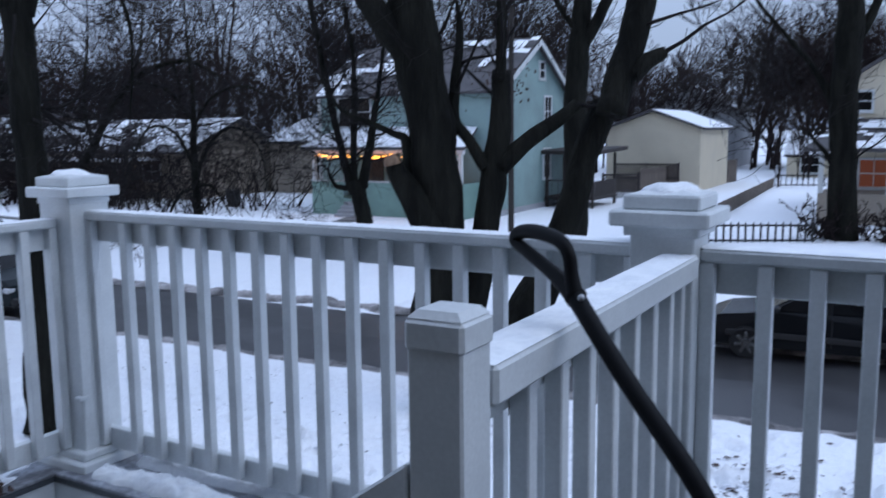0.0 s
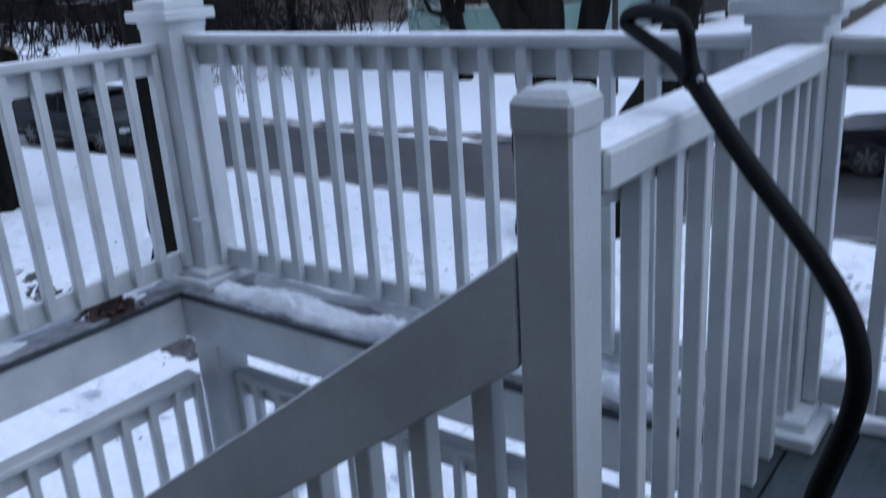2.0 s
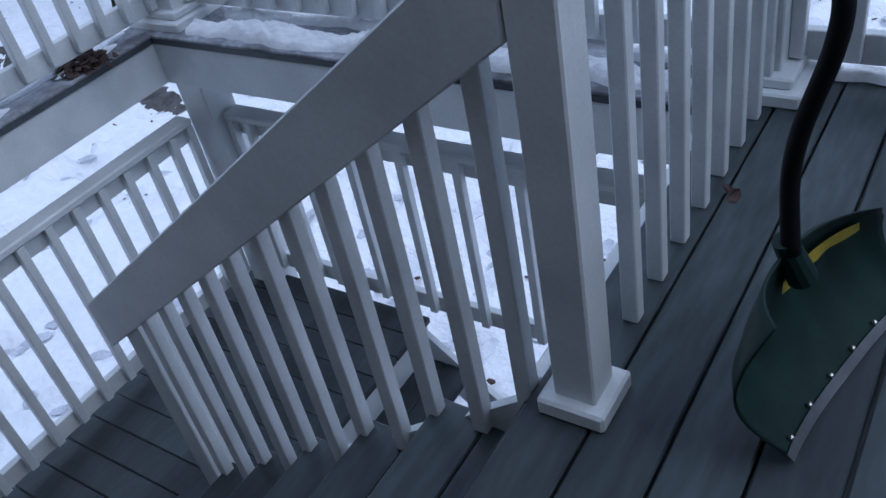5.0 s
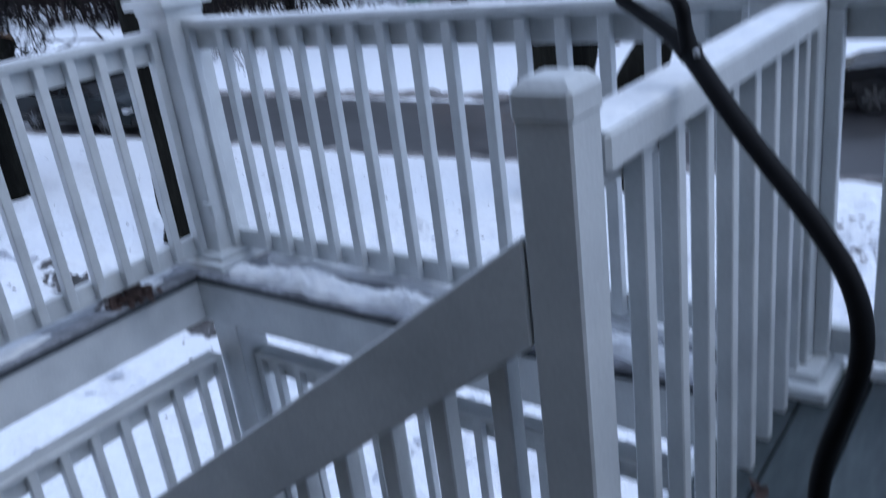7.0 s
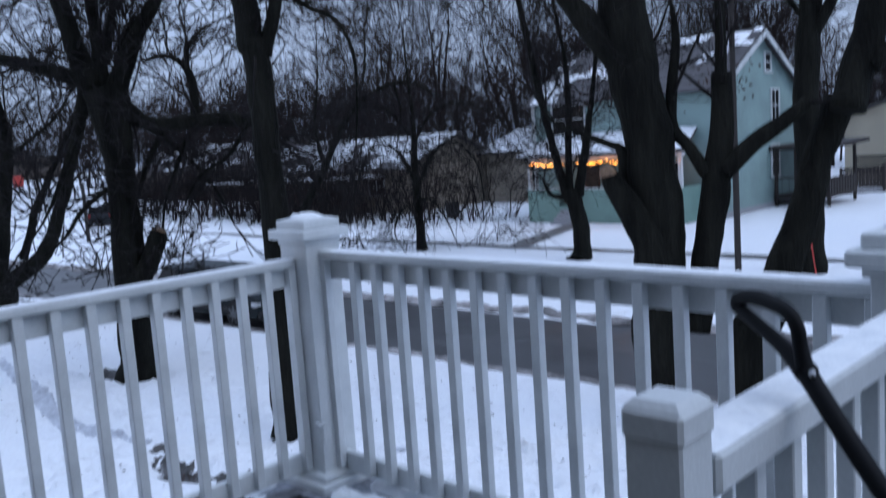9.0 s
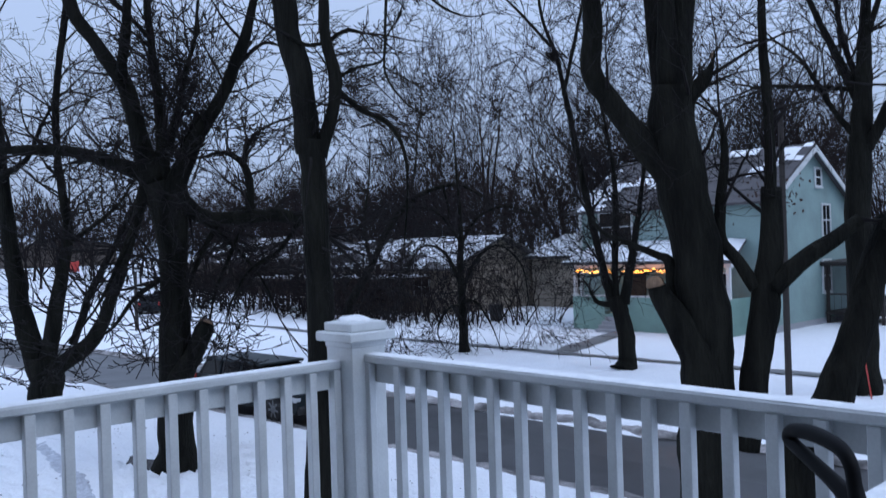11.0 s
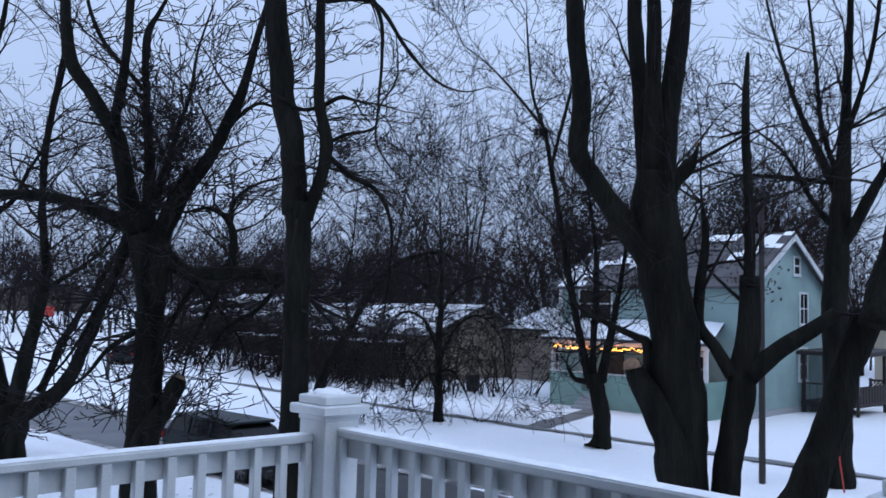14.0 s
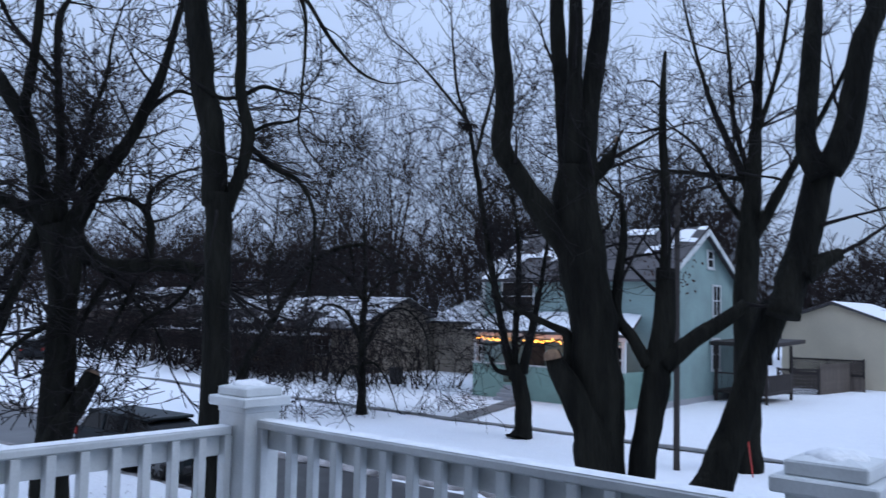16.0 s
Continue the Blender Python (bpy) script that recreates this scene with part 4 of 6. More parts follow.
clinging_leaves((-13.9, 23.3, 2.6), 130, 0.4, 1)
clinging_leaves((-14.2, 23.0, 3.6), 60, 0.3, 2)
clinging_leaves((-8.6, 22.0, 3.0), 120, 0.45, 3)


def far_tree(rng, verts, faces, x, y, z, height, wide, rmin, twigs):
    """A bare far tree: a thin trunk that forks again and again."""
    r = height * 0.013
    fork = height * rng.uniform(0.1, 0.3)
    p = np.array((x, y, z - 0.2))
    top = p + np.array((rng.gauss(0, 0.06) * fork, rng.gauss(0, 0.06) * fork, fork))
    tube(verts, faces, [p, (p + top) / 2, top], [r * 1.3, r, r], 5)
    for _ in range(rng.randint(3, 5)):
        a = rng.uniform(0, 2 * math.pi)
        s = wide * rng.uniform(0.15, 0.6)
        d = np.array((math.cos(a) * s, math.sin(a) * s, 1.0))
        grow(rng, verts, faces, top, d / np.linalg.norm(d), (height - fork) * rng.uniform(0.55, 0.85), r * 0.7, 3, 0.05, 0.13, 4, twigs, 0.6, rmin, 5)


def shrub(rng, verts, faces, x, y, z, height, wide, rmin, twigs):
    """A tangle of thin stems from one root."""
    for _ in range(rng.randint(4, 6)):
        a, s = rng.uniform(0, 2 * math.pi), rng.uniform(0.05, 0.7) * wide
        d = np.array((math.cos(a) * s, math.sin(a) * s, 1.0))
        p = (x + rng.gauss(0, 0.35), y + rng.gauss(0, 0.35), z - 0.15)
        grow(rng, verts, faces, p, d / np.linalg.norm(d), height * rng.uniform(0.45, 1.0), 0.02 + height * 0.006, 2, 0.02, 0.2, 4, twigs, 0.75, rmin, 6)


def woods(name, label, seed, rmin, twigs, spots, plant=far_tree):
    rng = random.Random(seed)
    verts, faces = [], []
    for x, y, h, w in spots(rng):
        plant(rng, verts, faces, x, y, ground_height(x, y), h, w, rmin, twigs)
    return tagged(meshpart(name, verts, faces, WOODS, None, label), label, "trees", kind="stuff")


def belt(n, x0, x1, y0, y1, h0, h1):
    def spots(rng):
        for _ in range(n):
            yield rng.uniform(x0, x1), rng.uniform(y0, y1), rng.uniform(h0, h1), rng.uniform(0.7, 1.5)
    return spots


def tall_spots(rng):
    yield -46.2, 47.6, 21.0, 1.3
    yield -42.2, 53.6, 17.5, 1.2
    yield -51.5, 47.2, 17.0, 1.3
    yield -36.0, 56.0, 17.0, 1.2
    for _ in range(4):
        yield rng.uniform(-70, -54), rng.uniform(46.5, 58), rng.uniform(11, 15), 1.1


woods("far_woods", "bare brown winter woods behind the houses", 31, 0.034, 1, belt(120, -135, -14, 58, 100, 9, 15))
woods("far_woods", "bare brown winter woods beyond the side yards", 32, 0.026, 1, belt(60, -112, -62, 41, 62, 8, 13))
woods("far_woods", "distant bare trees beyond the snowy lot", 39, 0.05, 1, belt(50, -200, -105, 22, 75, 8, 15))
woods("far_woods", "tall bare trees rising over the ranch house", 36, 0.017, 2, tall_spots)
woods("thicket", "thin bare saplings along the lot line", 33, 0.013, 1, belt(40, -48, -27, 29, 35.5, 2.0, 5.5), shrub)
woods("thicket", "tangled bare undergrowth beyond the street", 37, 0.019, 1, belt(56, -70, -38, 29, 36, 2.5, 6.5), shrub)
woods("far_woods", "bare grey trees at the end of the lane", 35, 0.036, 1, belt(56, -30, 60, 80, 130, 9, 15))
woods("far_woods", "bare brown trees close behind the aqua house", 62, 0.016, 2, belt(15, -38, -19.5, 46.5, 54, 9, 14))
woods("far_woods", "brown bare trees behind the ranch house", 63, 0.022, 1, belt(34, -84, -40, 46.5, 56, 7, 11))
woods("far_woods", "bare grey trees beyond the cream house", 64, 0.022, 1, belt(20, -30, -16, 68, 86, 7, 11))
woods("far_woods", "dense bare brown trees past the end of the lane", 65, 0.02, 2, belt(20, -13, 1, 80, 95, 9, 14))
woods("hedge", "dark leafless hedge with snow at the corner house", 61, 0.02, 2, belt(26, -0.7, 6.5, 31.6, 33.6, 0.9, 1.5), shrub)
woods("far_woods", "bare trees beside the lane", 38, 0.022, 1, belt(12, -7, 4, 58, 74, 5, 9))


def spruce(x, y, height):
    """A far evergreen: a thin trunk with drooping whorls of needled boughs."""
    rng = random.Random(8)
    z0 = ground_height(x, y)
    t = thing("spruce_tree", (x, y, z0), "dark green spruce among the bare trees", "tree")
    part_v, part_f, v, f = [], [], [], []
    tube(part_v, part_f, [(x, y, z0 - 0.2), (x, y, z0 + height * 0.5), (x, y, z0 + height)], [0.25, 0.15, 0.03], 6)
    for i in range(260):
        q = rng.uniform(0.1, 0.99)
        a, r = rng.uniform(0, 6.3), (1 - q) * height * 0.27 * rng.uniform(0.6, 1.15) + 0.15
        c, s, z = math.cos(a), math.sin(a), z0 + q * height
        tube(v, f, [(x, y, z), (x + c * r * 0.55, y + s * r * 0.55, z - 0.12 * r), (x + c * r, y + s * r, z - 0.3 * r)], [0.12, 0.28, 0.04], 5)
    meshpart("trunk", part_v, part_f, BARK, t)
    meshpart("boughs", v, f, SPRUCE, t)


spruce(-111.0, 34.5, 14.5)
# sawn limb on the big street tree
bm = bmesh.new()
m = Matrix.Translation((-2.78, 8.12, -0.96)) @ Vector((0.5, -0.85, 0.1)).to_track_quat("Z", "Y").to_matrix().to_4x4()
cyl(bm, m @ Vector((0, 0, -0.3)), m @ Vector((0, 0, 0.0)), 0.16, 0.13, 14)
scar = part("limb_stub", bm, BARK, bpy.data.objects["street_tree"], "short sawn stub of a limb", smooth=True)
bm = bmesh.new()
cyl(bm, m @ Vector((0, 0, -0.02)), m @ Vector((0, 0, 0.012)), 0.1, 0.095, 14)
part("sawn_face", bm, TAN, scar, "pale sawn end grain")


# ---- houses across the street ----
def lap_wall(bm, a, b, z0, z1, out, board=0.14, gable=None):
    """Lapped boards from a to b (plan points), facing out; gable: ridge height over the middle."""
    a, b, out = Vector((*a, 0)), Vector((*b, 0)), Vector((*out, 0)).normalized()
    length = (b - a).length
    d = (b - a) / length
    z = z0
    top = gable or z1
    while z < top - 0.001:
        zt = min(z + board, top)
        def cut(h):
            if gable and h > z1:
                s = (h - z1) / (gable - z1) * length / 2
                return s, length - s
            return 0.0, length
        lo, hi = cut(z), cut(zt)
        v = [bm.verts.new(a + d * lo[0] + out * 0.025 + Vector((0, 0, z))), bm.verts.new(a + d * lo[1] + out * 0.025 + Vector((0, 0, z))),
             bm.verts.new(a + d * hi[1] + Vector((0, 0, zt))), bm.verts.new(a + d * hi[0] + Vector((0, 0, zt)))]
        bm.faces.new(v)
        u = [bm.verts.new(a + d * lo[0] + Vector((0, 0, z))), bm.verts.new(a + d * lo[1] + Vector((0, 0, z)))]
        bm.faces.new((u[0], u[1], v[1], v[0]))
        z = zt


def window(parent, at, w, h, out, lit=False, bars=1, sill=True):
    """A framed sash window on a wall: at is the middle of its foot, out the wall's facing."""
    a = math.degrees(math.atan2(out[1], out[0])) + 90
    m = pose(*at, 0, 0, a)
    bm = bmesh.new()
    t = 0.1
    for lo, hi in (((-w / 2 - t, -0.06, -t), (-w / 2, 0.02, h + t)), ((w / 2, -0.06, -t), (w / 2 + t, 0.02, h + t)),
                   ((-w / 2, -0.06, h), (w / 2, 0.02, h + t)), ((-w / 2, -0.06, -t), (w / 2, 0.02, 0))):
        bx(bm, lo, hi, 0.01, m)
    f = part("window", bm, TRIM, parent)
    part("pane", box((-w / 2, -0.015, 0), (w / 2, 0.0, h), 0, m), WARMWIN if lit else GLASS, f)
    bm = bmesh.new()
    bx(bm, (-w / 2, -0.045, h / 2 - 0.03), (w / 2, -0.015, h / 2 + 0.03), 0, m)
    for i in range(1, bars):
        x = -w / 2 + w * i / bars
        bx(bm, (x - 0.02, -0.045, 0), (x + 0.02, -0.017, h), 0, m)
    part("sash", bm, TRIM, f)
    if sill:
        part("sill", box((-w / 2 - 0.14, -0.12, -t - 0.05), (w / 2 + 0.14, 0.02, -t), 0.01, m), TRIM, f)
    return f


def slab(bm, p, thick):
    """A roof plane from four corners, with thickness."""
    vs = [Vector(q) for q in p]
    n = (vs[1] - vs[0]).cross(vs[3] - vs[0]).normalized()
    if n.z < 0:
        n = -n
    a = [bm.verts.new(v) for v in vs]
    b = [bm.verts.new(v + n * thick) for v in vs]
    bm.faces.new(a), bm.faces.new(b)
    for i in range(4):
        bm.faces.new((a[i], a[(i + 1) % 4], b[(i + 1) % 4], b[i]))


def snow_sheet(parent, p, thick=0.12, holes=0.0, seed=1, nu=26, nv=12):
    """Snow lying on a roof plane, uneven, thinning to bare patches where holes is large."""
    p = [np.array(q, float) for q in p]
    nrm = np.cross(p[1] - p[0], p[3] - p[0])
    nrm /= np.linalg.norm(nrm)
    if nrm[2] < 0:
        nrm = -nrm
    verts, faces, keep = [], [], []
    for j in range(nv + 1):
        for i in range(nu + 1):
            u, v = i / nu, j / nv
            q = (p[0] * (1 - u) + p[1] * u) * (1 - v) + (p[3] * (1 - u) + p[2] * u) * v
            c = noise.noise((u * 5 + seed, v * 3.3, seed)) + 0.4 * noise.noise((u * 14, v * 9 + seed, 2))
            keep.append(c > holes - 0.9 if holes else True)
            e = min(u, 1 - u, v, 1 - v) * 14
            verts.append(tuple(q + nrm * (0.02 + thick * min(e, 1.0) * (0.75 + 0.35 * c))))
    n = nu + 1
    for j in range(nv):
        for i in range(nu):
            if keep[j * n + i] and keep[j * n + i + 1] and keep[(j + 1) * n + i]:
                faces.append((j * n + i, j * n + i + 1, (j + 1) * n + i + 1, (j + 1) * n + i))
    root = list(range(len(verts)))

    def find(a):
        while root[a] != a:
            a = root[a]
        return a
    for f in faces:
        for a in f[1:]:
            root[find(a)] = find(f[0])
    patches = {}
    for f in faces:
        patches.setdefault(find(f[0]), []).append(f)
    for group in patches.values():
        used = sorted({a for f in group for a in f})
        at = {a: k for k, a in enumerate(used)}
        if len(group) > 1:
            meshpart("roof_snow", [tuple(Vector(verts[a]) - ORIGIN[parent.name]) for a in used], [tuple(at[a] for a in f) for f in group], SNOW, parent, "white snow on the roof")


def gable_house(name, lo, hi, eave, ridge, axis, wall, label, roof=SHINGLE, over=0.4, holes=0.0, seed=1, board=0.16):
    """Four lapped walls and a pitched roof with snow; axis: the way the ridge runs."""
    x0, y0 = lo
    x1, y1 = hi
    t = thing(name, ((x0 + x1) / 2, (y0 + y1) / 2, GROUND), label, "house")
    g = ridge - 0.05
    for a, b, out, gab in (((x0, y0), (x1, y0), (0, -1), axis == "y"), ((x1, y0), (x1, y1), (1, 0), axis == "x"),
                           ((x1, y1), (x0, y1), (0, 1), axis == "y"), ((x0, y1), (x0, y0), (-1, 0), axis == "x")):
        bm = bmesh.new()
        lap_wall(bm, a, b, GROUND - 0.3, eave, out, board, g if gab else None)
        bmesh.ops.remove_doubles(bm, verts=bm.verts, dist=0.0005)
        part("wall", bm, wall, t)
    if axis == "x":
        ym, dz = (y0 + y1) / 2, (ridge - eave) / ((y1 - y0) / 2) * over
        sides = [[(x0 - over, y0 - over, eave - dz), (x1 + over, y0 - over, eave - dz), (x1 + over, ym, ridge), (x0 - over, ym, ridge)],
                 [(x0 - over, y1 + over, eave - dz), (x1 + over, y1 + over, eave - dz), (x1 + over, ym, ridge), (x0 - over, ym, ridge)]]
    else:
        xm, dz = (x0 + x1) / 2, (ridge - eave) / ((x1 - x0) / 2) * over
        sides = [[(x0 - over, y0 - over, eave - dz), (x0 - over, y1 + over, eave - dz), (xm, y1 + over, ridge), (xm, y0 - over, ridge)],
                 [(x1 + over, y0 - over, eave - dz), (x1 + over, y1 + over, eave - dz), (xm, y1 + over, ridge), (xm, y0 - over, ridge)]]
    for k, s in enumerate(sides):
        bm = bmesh.new()
        slab(bm, s, 0.14)
        r = part("roof", bm, roof, t)
        q = [np.array(v) + np.array((0, 0, 0.15)) for v in s]
        snow_sheet(r, q, 0.1, holes, seed + k)
    return t


green = gable_house("green_house", (-26.0, 35.0), (-15.4, 44.0), 3.35, 6.0, "x", AQUA, "pale aqua two-storey house with a front porch and snowy roof", holes=0.95, seed=4)
for x, y in ((-26.0, 35.0), (-15.4, 35.0), (-15.4, 44.0)):
    part("corner_board", box((x - 0.1, y - 0.1, GROUND), (x + 0.1, y + 0.1, 3.35), 0.01), TRIM, green)
for x in (-24.3, -23.1, -19.2):
    window(green, (x, 34.97, 1.65), 0.8, 1.45, (0, -1))
for y, z in ((41.3, 1.6), (41.2, -1.2)):
    window(green, (-15.37, y, z), 0.85, 1.5, (1, 0), bars=2)
window(green, (-15.37, 40.5, 4.1), 0.6, 0.8, (1, 0))
part("foundation", box((-26.05, 34.9, GROUND - 0.3), (-15.3, 44.05, GROUND + 0.35)), GREYWALL, green)
bm = bmesh.new()
prism(bm, [(34.6, 3.12), (39.5, 6.0), (44.4, 3.12), (44.4, 2.86), (39.5, 5.72), (34.6, 2.86)], "x", -14.99, -14.93)
part("rake_board", bm, TRIM, green, "pale rake board under the roof edge")
# porch
porch = part("porch", box((-25.1, 33.0, GROUND - 0.3), (-16.2, 35.0, -2.05), 0.02), AQUADK, green, "green boarded porch with half walls")
for a, b, out in (((-25.1, 33.0), (-23.1, 33.0), (0, -1)), ((-21.7, 33.0), (-16.2, 33.0), (0, -1)), ((-16.2, 33.0), (-16.2, 35.0), (1, 0)), ((-25.1, 35.0), (-25.1, 33.0), (-1, 0))):
    bm = bmesh.new()
    lap_wall(bm, a, b, GROUND - 0.2, -1.16, out, 0.13)
    bmesh.ops.remove_doubles(bm, verts=bm.verts, dist=0.0005)
    part("porch_wall", bm, AQUADK, porch)
for x in (-25.0, -23.0, -21.8, -19.2, -16.3):
    part("column", box((x - 0.09, 33.02, -1.16), (x + 0.09, 33.2, 0.42), 0.015), TRIM, porch)
part("beam", box((-25.2, 32.95, 0.25), (-16.1, 33.2, 0.48), 0.02), TRIM, porch)
part("porch_cap", box((-25.15, 32.94, -1.17), (-16.15, 33.08, -1.1), 0.01), TRIM, porch)
bm = bmesh.new()
pr = [(-25.5, 32.6, 0.46), (-15.8, 32.6, 0.46), (-16.4, 35.0, 1.4), (-24.9, 35.0, 1.4)]
slab(bm, pr, 0.12)
proof = part("porch_roof", bm, SHINGLE, green)
snow_sheet(proof, [np.array(v) + np.array((0, 0, 0.13)) for v in pr], 0.16, 0.0, 9)
part("door", box((-22.9, 34.9, -2.05), (-21.9, 34.98, 0.1), 0.02), BROWN, green, "dark front door")
window(green, (-18.2, 34.96, -1.3), 1.8, 1.2, (0, -1), bars=3)
for i in range(4):
    part("porch_step", box((-23.0, 32.0 + i * 0.28 - 0.0, GROUND - 0.2), (-21.8, 33.0, GROUND + 0.18 * (i + 1)), 0.015), GREYWALL, green)
# string of warm lights under the porch eave
string = thing("string_lights", (-20.5, 32.75, 0.1), "warm orange string lights hung under the porch eave", "string lights")
rng = random.Random(5)
bm = bmesh.new()
for i in range(120):
    x = -24.7 + 8.3 * i / 119
    if noise.noise((x * 0.75, 2.0, 0)) < -0.36:
        continue
    z = 0.2 - 0.1 * abs(math.sin(x * 2.2)) + rng.uniform(-0.07, 0.05)
    bmesh.ops.create_icosphere(bm, subdivisions=1, radius=0.032, matrix=Matrix.Translation((x, 32.74 + rng.uniform(-0.05, 0.05), z)))
part("bulbs", bm, ORANGE, string)
bm = bmesh.new()
cyl(bm, (-24.8, 32.75, 0.25), (-16.2, 32.75, 0.25), 0.012, seg=6)
part("wire", bm, IRON, string)
# cream garage house, houses behind, house at the lane
cream = gable_house("cream_house", (-16.7, 55.0), (-10.35, 63.6), 1.35, 2.5, "y", YELLOW, "long cream house with a snowy gable roof", seed=12, over=0.35)
grey = gable_house("grey_house", (-23.6, 88.0), (-14.6, 97.0), 3.2, 5.6, "y", GREYWALL, "distant grey house with a dark hip roof", holes=1.0, seed=22)
window(grey, (-19.0, 87.95, 1.2), 1.4, 1.3, (0, -1), bars=2)
shed = gable_house("white_shed", (-7.4, 72.5), (-2.6, 77.5), -0.9, 0.5, "x", YELLOW, "small cream shed with snow on its roof", seed=24, over=0.25)
window(shed, (-5.6, 72.45, -2.3), 1.4, 1.2, (0, -1))
ranch = gable_house("brown_ranch_house", (-56.0, 36.5), (-38.0, 45.5), 0.35, 2.2, "x", TAN, "low tan ranch house half hidden by saplings", holes=0.62, seed=27, over=0.7)
for x in (-53.0, -49.0, -45.0, -41.0):
    window(ranch, (x, 36.45, -1.6), 1.5, 1.1, (0, -1), bars=2)
part("carport_roof", box((-57.0, 32.6, -0.55), (-40.0, 36.6, -0.35), 0.03), BROWN, ranch)
cp = part("carport_snow", box((-57.0, 32.6, -0.345), (-40.0, 36.4, -0.2), 0.05), SNOW, ranch, "snow on the carport")
for i in range(5):
    part("carport_post", box((-56.5 + i * 4.0, 32.8, GROUND), (-56.3 + i * 4.0, 33.0, -0.55)), BROWN, ranch)
tan = gable_house("tan_house", (-37.5, 44.0), (-28.5, 53.0), 0.75, 2.2, "x", TAN, "tan house with a snow-covered low roof", seed=29, over=0.5)
window(tan, (-33.0, 43.95, -1.4), 1.2, 1.2, (0, -1))
dark = gable_house("dark_house", (-92.0, 44.0), (-66.0, 54.0), 0.8, 3.2, "x", BROWN, "dark low building among the trees", holes=0.8, seed=30)
far_l = gable_house("grey_building", (-240.0, 61.0), (-217.0, 86.0), 4.6, 7.4, "x", BROWN, "long dark building across the snowy lot", holes=1.2, seed=41)

lane = gable_house("corner_house", (-0.2, 41.0), (10.0, 52.0), 3.6, 7.0, "y", YELLOW, "cream two-storey house with an enclosed porch", roof=SHINGLE, holes=0.6, seed=33)
window(lane, (0.15, 40.95, 2.1), 0.65, 0.8, (0, -1))
part("porch_body", box((-1.3, 38.2, GROUND - 0.2), (9.6, 41.0, -1.5), 0.03), TAN, lane, "tan porch base")
for x in (-1.2, 0.02, 1.45, 3.0):
    part("porch_column", box((x - 0.1, 38.2, -1.5), (x + 0.1, 38.4, 0.3), 0.015), TRIM, lane)
window(lane, (0.72, 40.94, -1.35), 1.15, 1.2, (0, -1), lit=True, bars=2)
window(lane, (3.2, 40.94, -1.2), 1.3, 1.35, (0, -1), lit=True, bars=2)
bm = bmesh.new()
lr = [(-1.9, 37.6, 0.3), (10.2, 37.6, 0.3), (10.2, 41.0, 1.6), (-0.6, 41.0, 1.6)]
slab(bm, lr, 0.15)
lp = part("porch_roof", bm, SHINGLE, lane)
snow_sheet(lp, [np.array(v) + np.array((0, 0, 0.16)) for v in lr], 0.1, 0.75, 35)
bm = bmesh.new()
slab(bm, [(-2.0, 42.0, 0.4), (-2.0, 50.0, 0.4), (2.2, 50.0, 3.1), (2.2, 42.0, 3.1)], 0.16)
part("side_roof", bm, BRICKRED, lane, "red-brown side roof")

# ---- fences ----
def picket_run(name, a, b, height, step, mat_, label, category, width=0.09, rails=(0.25, 0.8), sharp=False, thick=0.03, zoff=0.0):
    a, b = Vector((*a, 0)), Vector((*b, 0))
    length = (b - a).length
    ang = math.degrees(math.atan2(b.y - a.y, b.x - a.x))
    g = ground_height(a.x, a.y) + zoff
    t = thing(name, (a.x, a.y, g), label, category, turn=ang, local=True)
    for r in rails:
        part("rail", box((0, thick / 2, height * r - 0.035), (length, thick / 2 + 0.04, height * r + 0.035)), mat_, t)
    bm = bmesh.new()
    if sharp:
        prism(bm, [(-width / 2, -0.1), (width / 2, -0.1), (width / 2, height - 0.1), (0, height), (-width / 2, height - 0.1)], "y", -thick / 2, thick / 2)
    else:
        bx(bm, (-width / 2, -thick / 2, -0.1), (width / 2, thick / 2, height), 0.006)
    me = finish(bm, mat_, "picket")
    for i in range(int(length / step) + 1):
        ob = new("picket", me)
        ob.parent = t
        ob.matrix_basis = pose(i * step, 0, 0.03 * noise.noise((i * 0.7, a.x, 0)), 0, 1.5 * noise.noise((i * 1.3, a.y, 0)), 0)
    return t


picket_run("iron_fence", (-4.1, 30.1), (-0.6, 31.75), 0.8, 0.27, IRON, "low black iron picket fence in the snow", "fence", 0.075, (0.12, 0.82), True, 0.03)
picket_run("iron_fence", (-6.5, 61.0), (-3.3, 62.0), 0.95, 0.36, IRON, "black iron fence at the end of the lane", "fence", 0.06, (0.15, 0.85), True, 0.04)
picket_run("board_fence", (-5.55, 38.5), (-6.6, 61.0), 0.75, 0.42, OLDWOOD, "low weathered board fence along the lane", "fence", 0.34, (0.4, 0.8), False, 0.06)
picket_run("board_fence", (-12.5, 49.1), (-10.1, 66.0), 1.75, 0.2, OLDWOOD, "tall weathered wooden fence", "fence", 0.18, (0.2, 0.8))


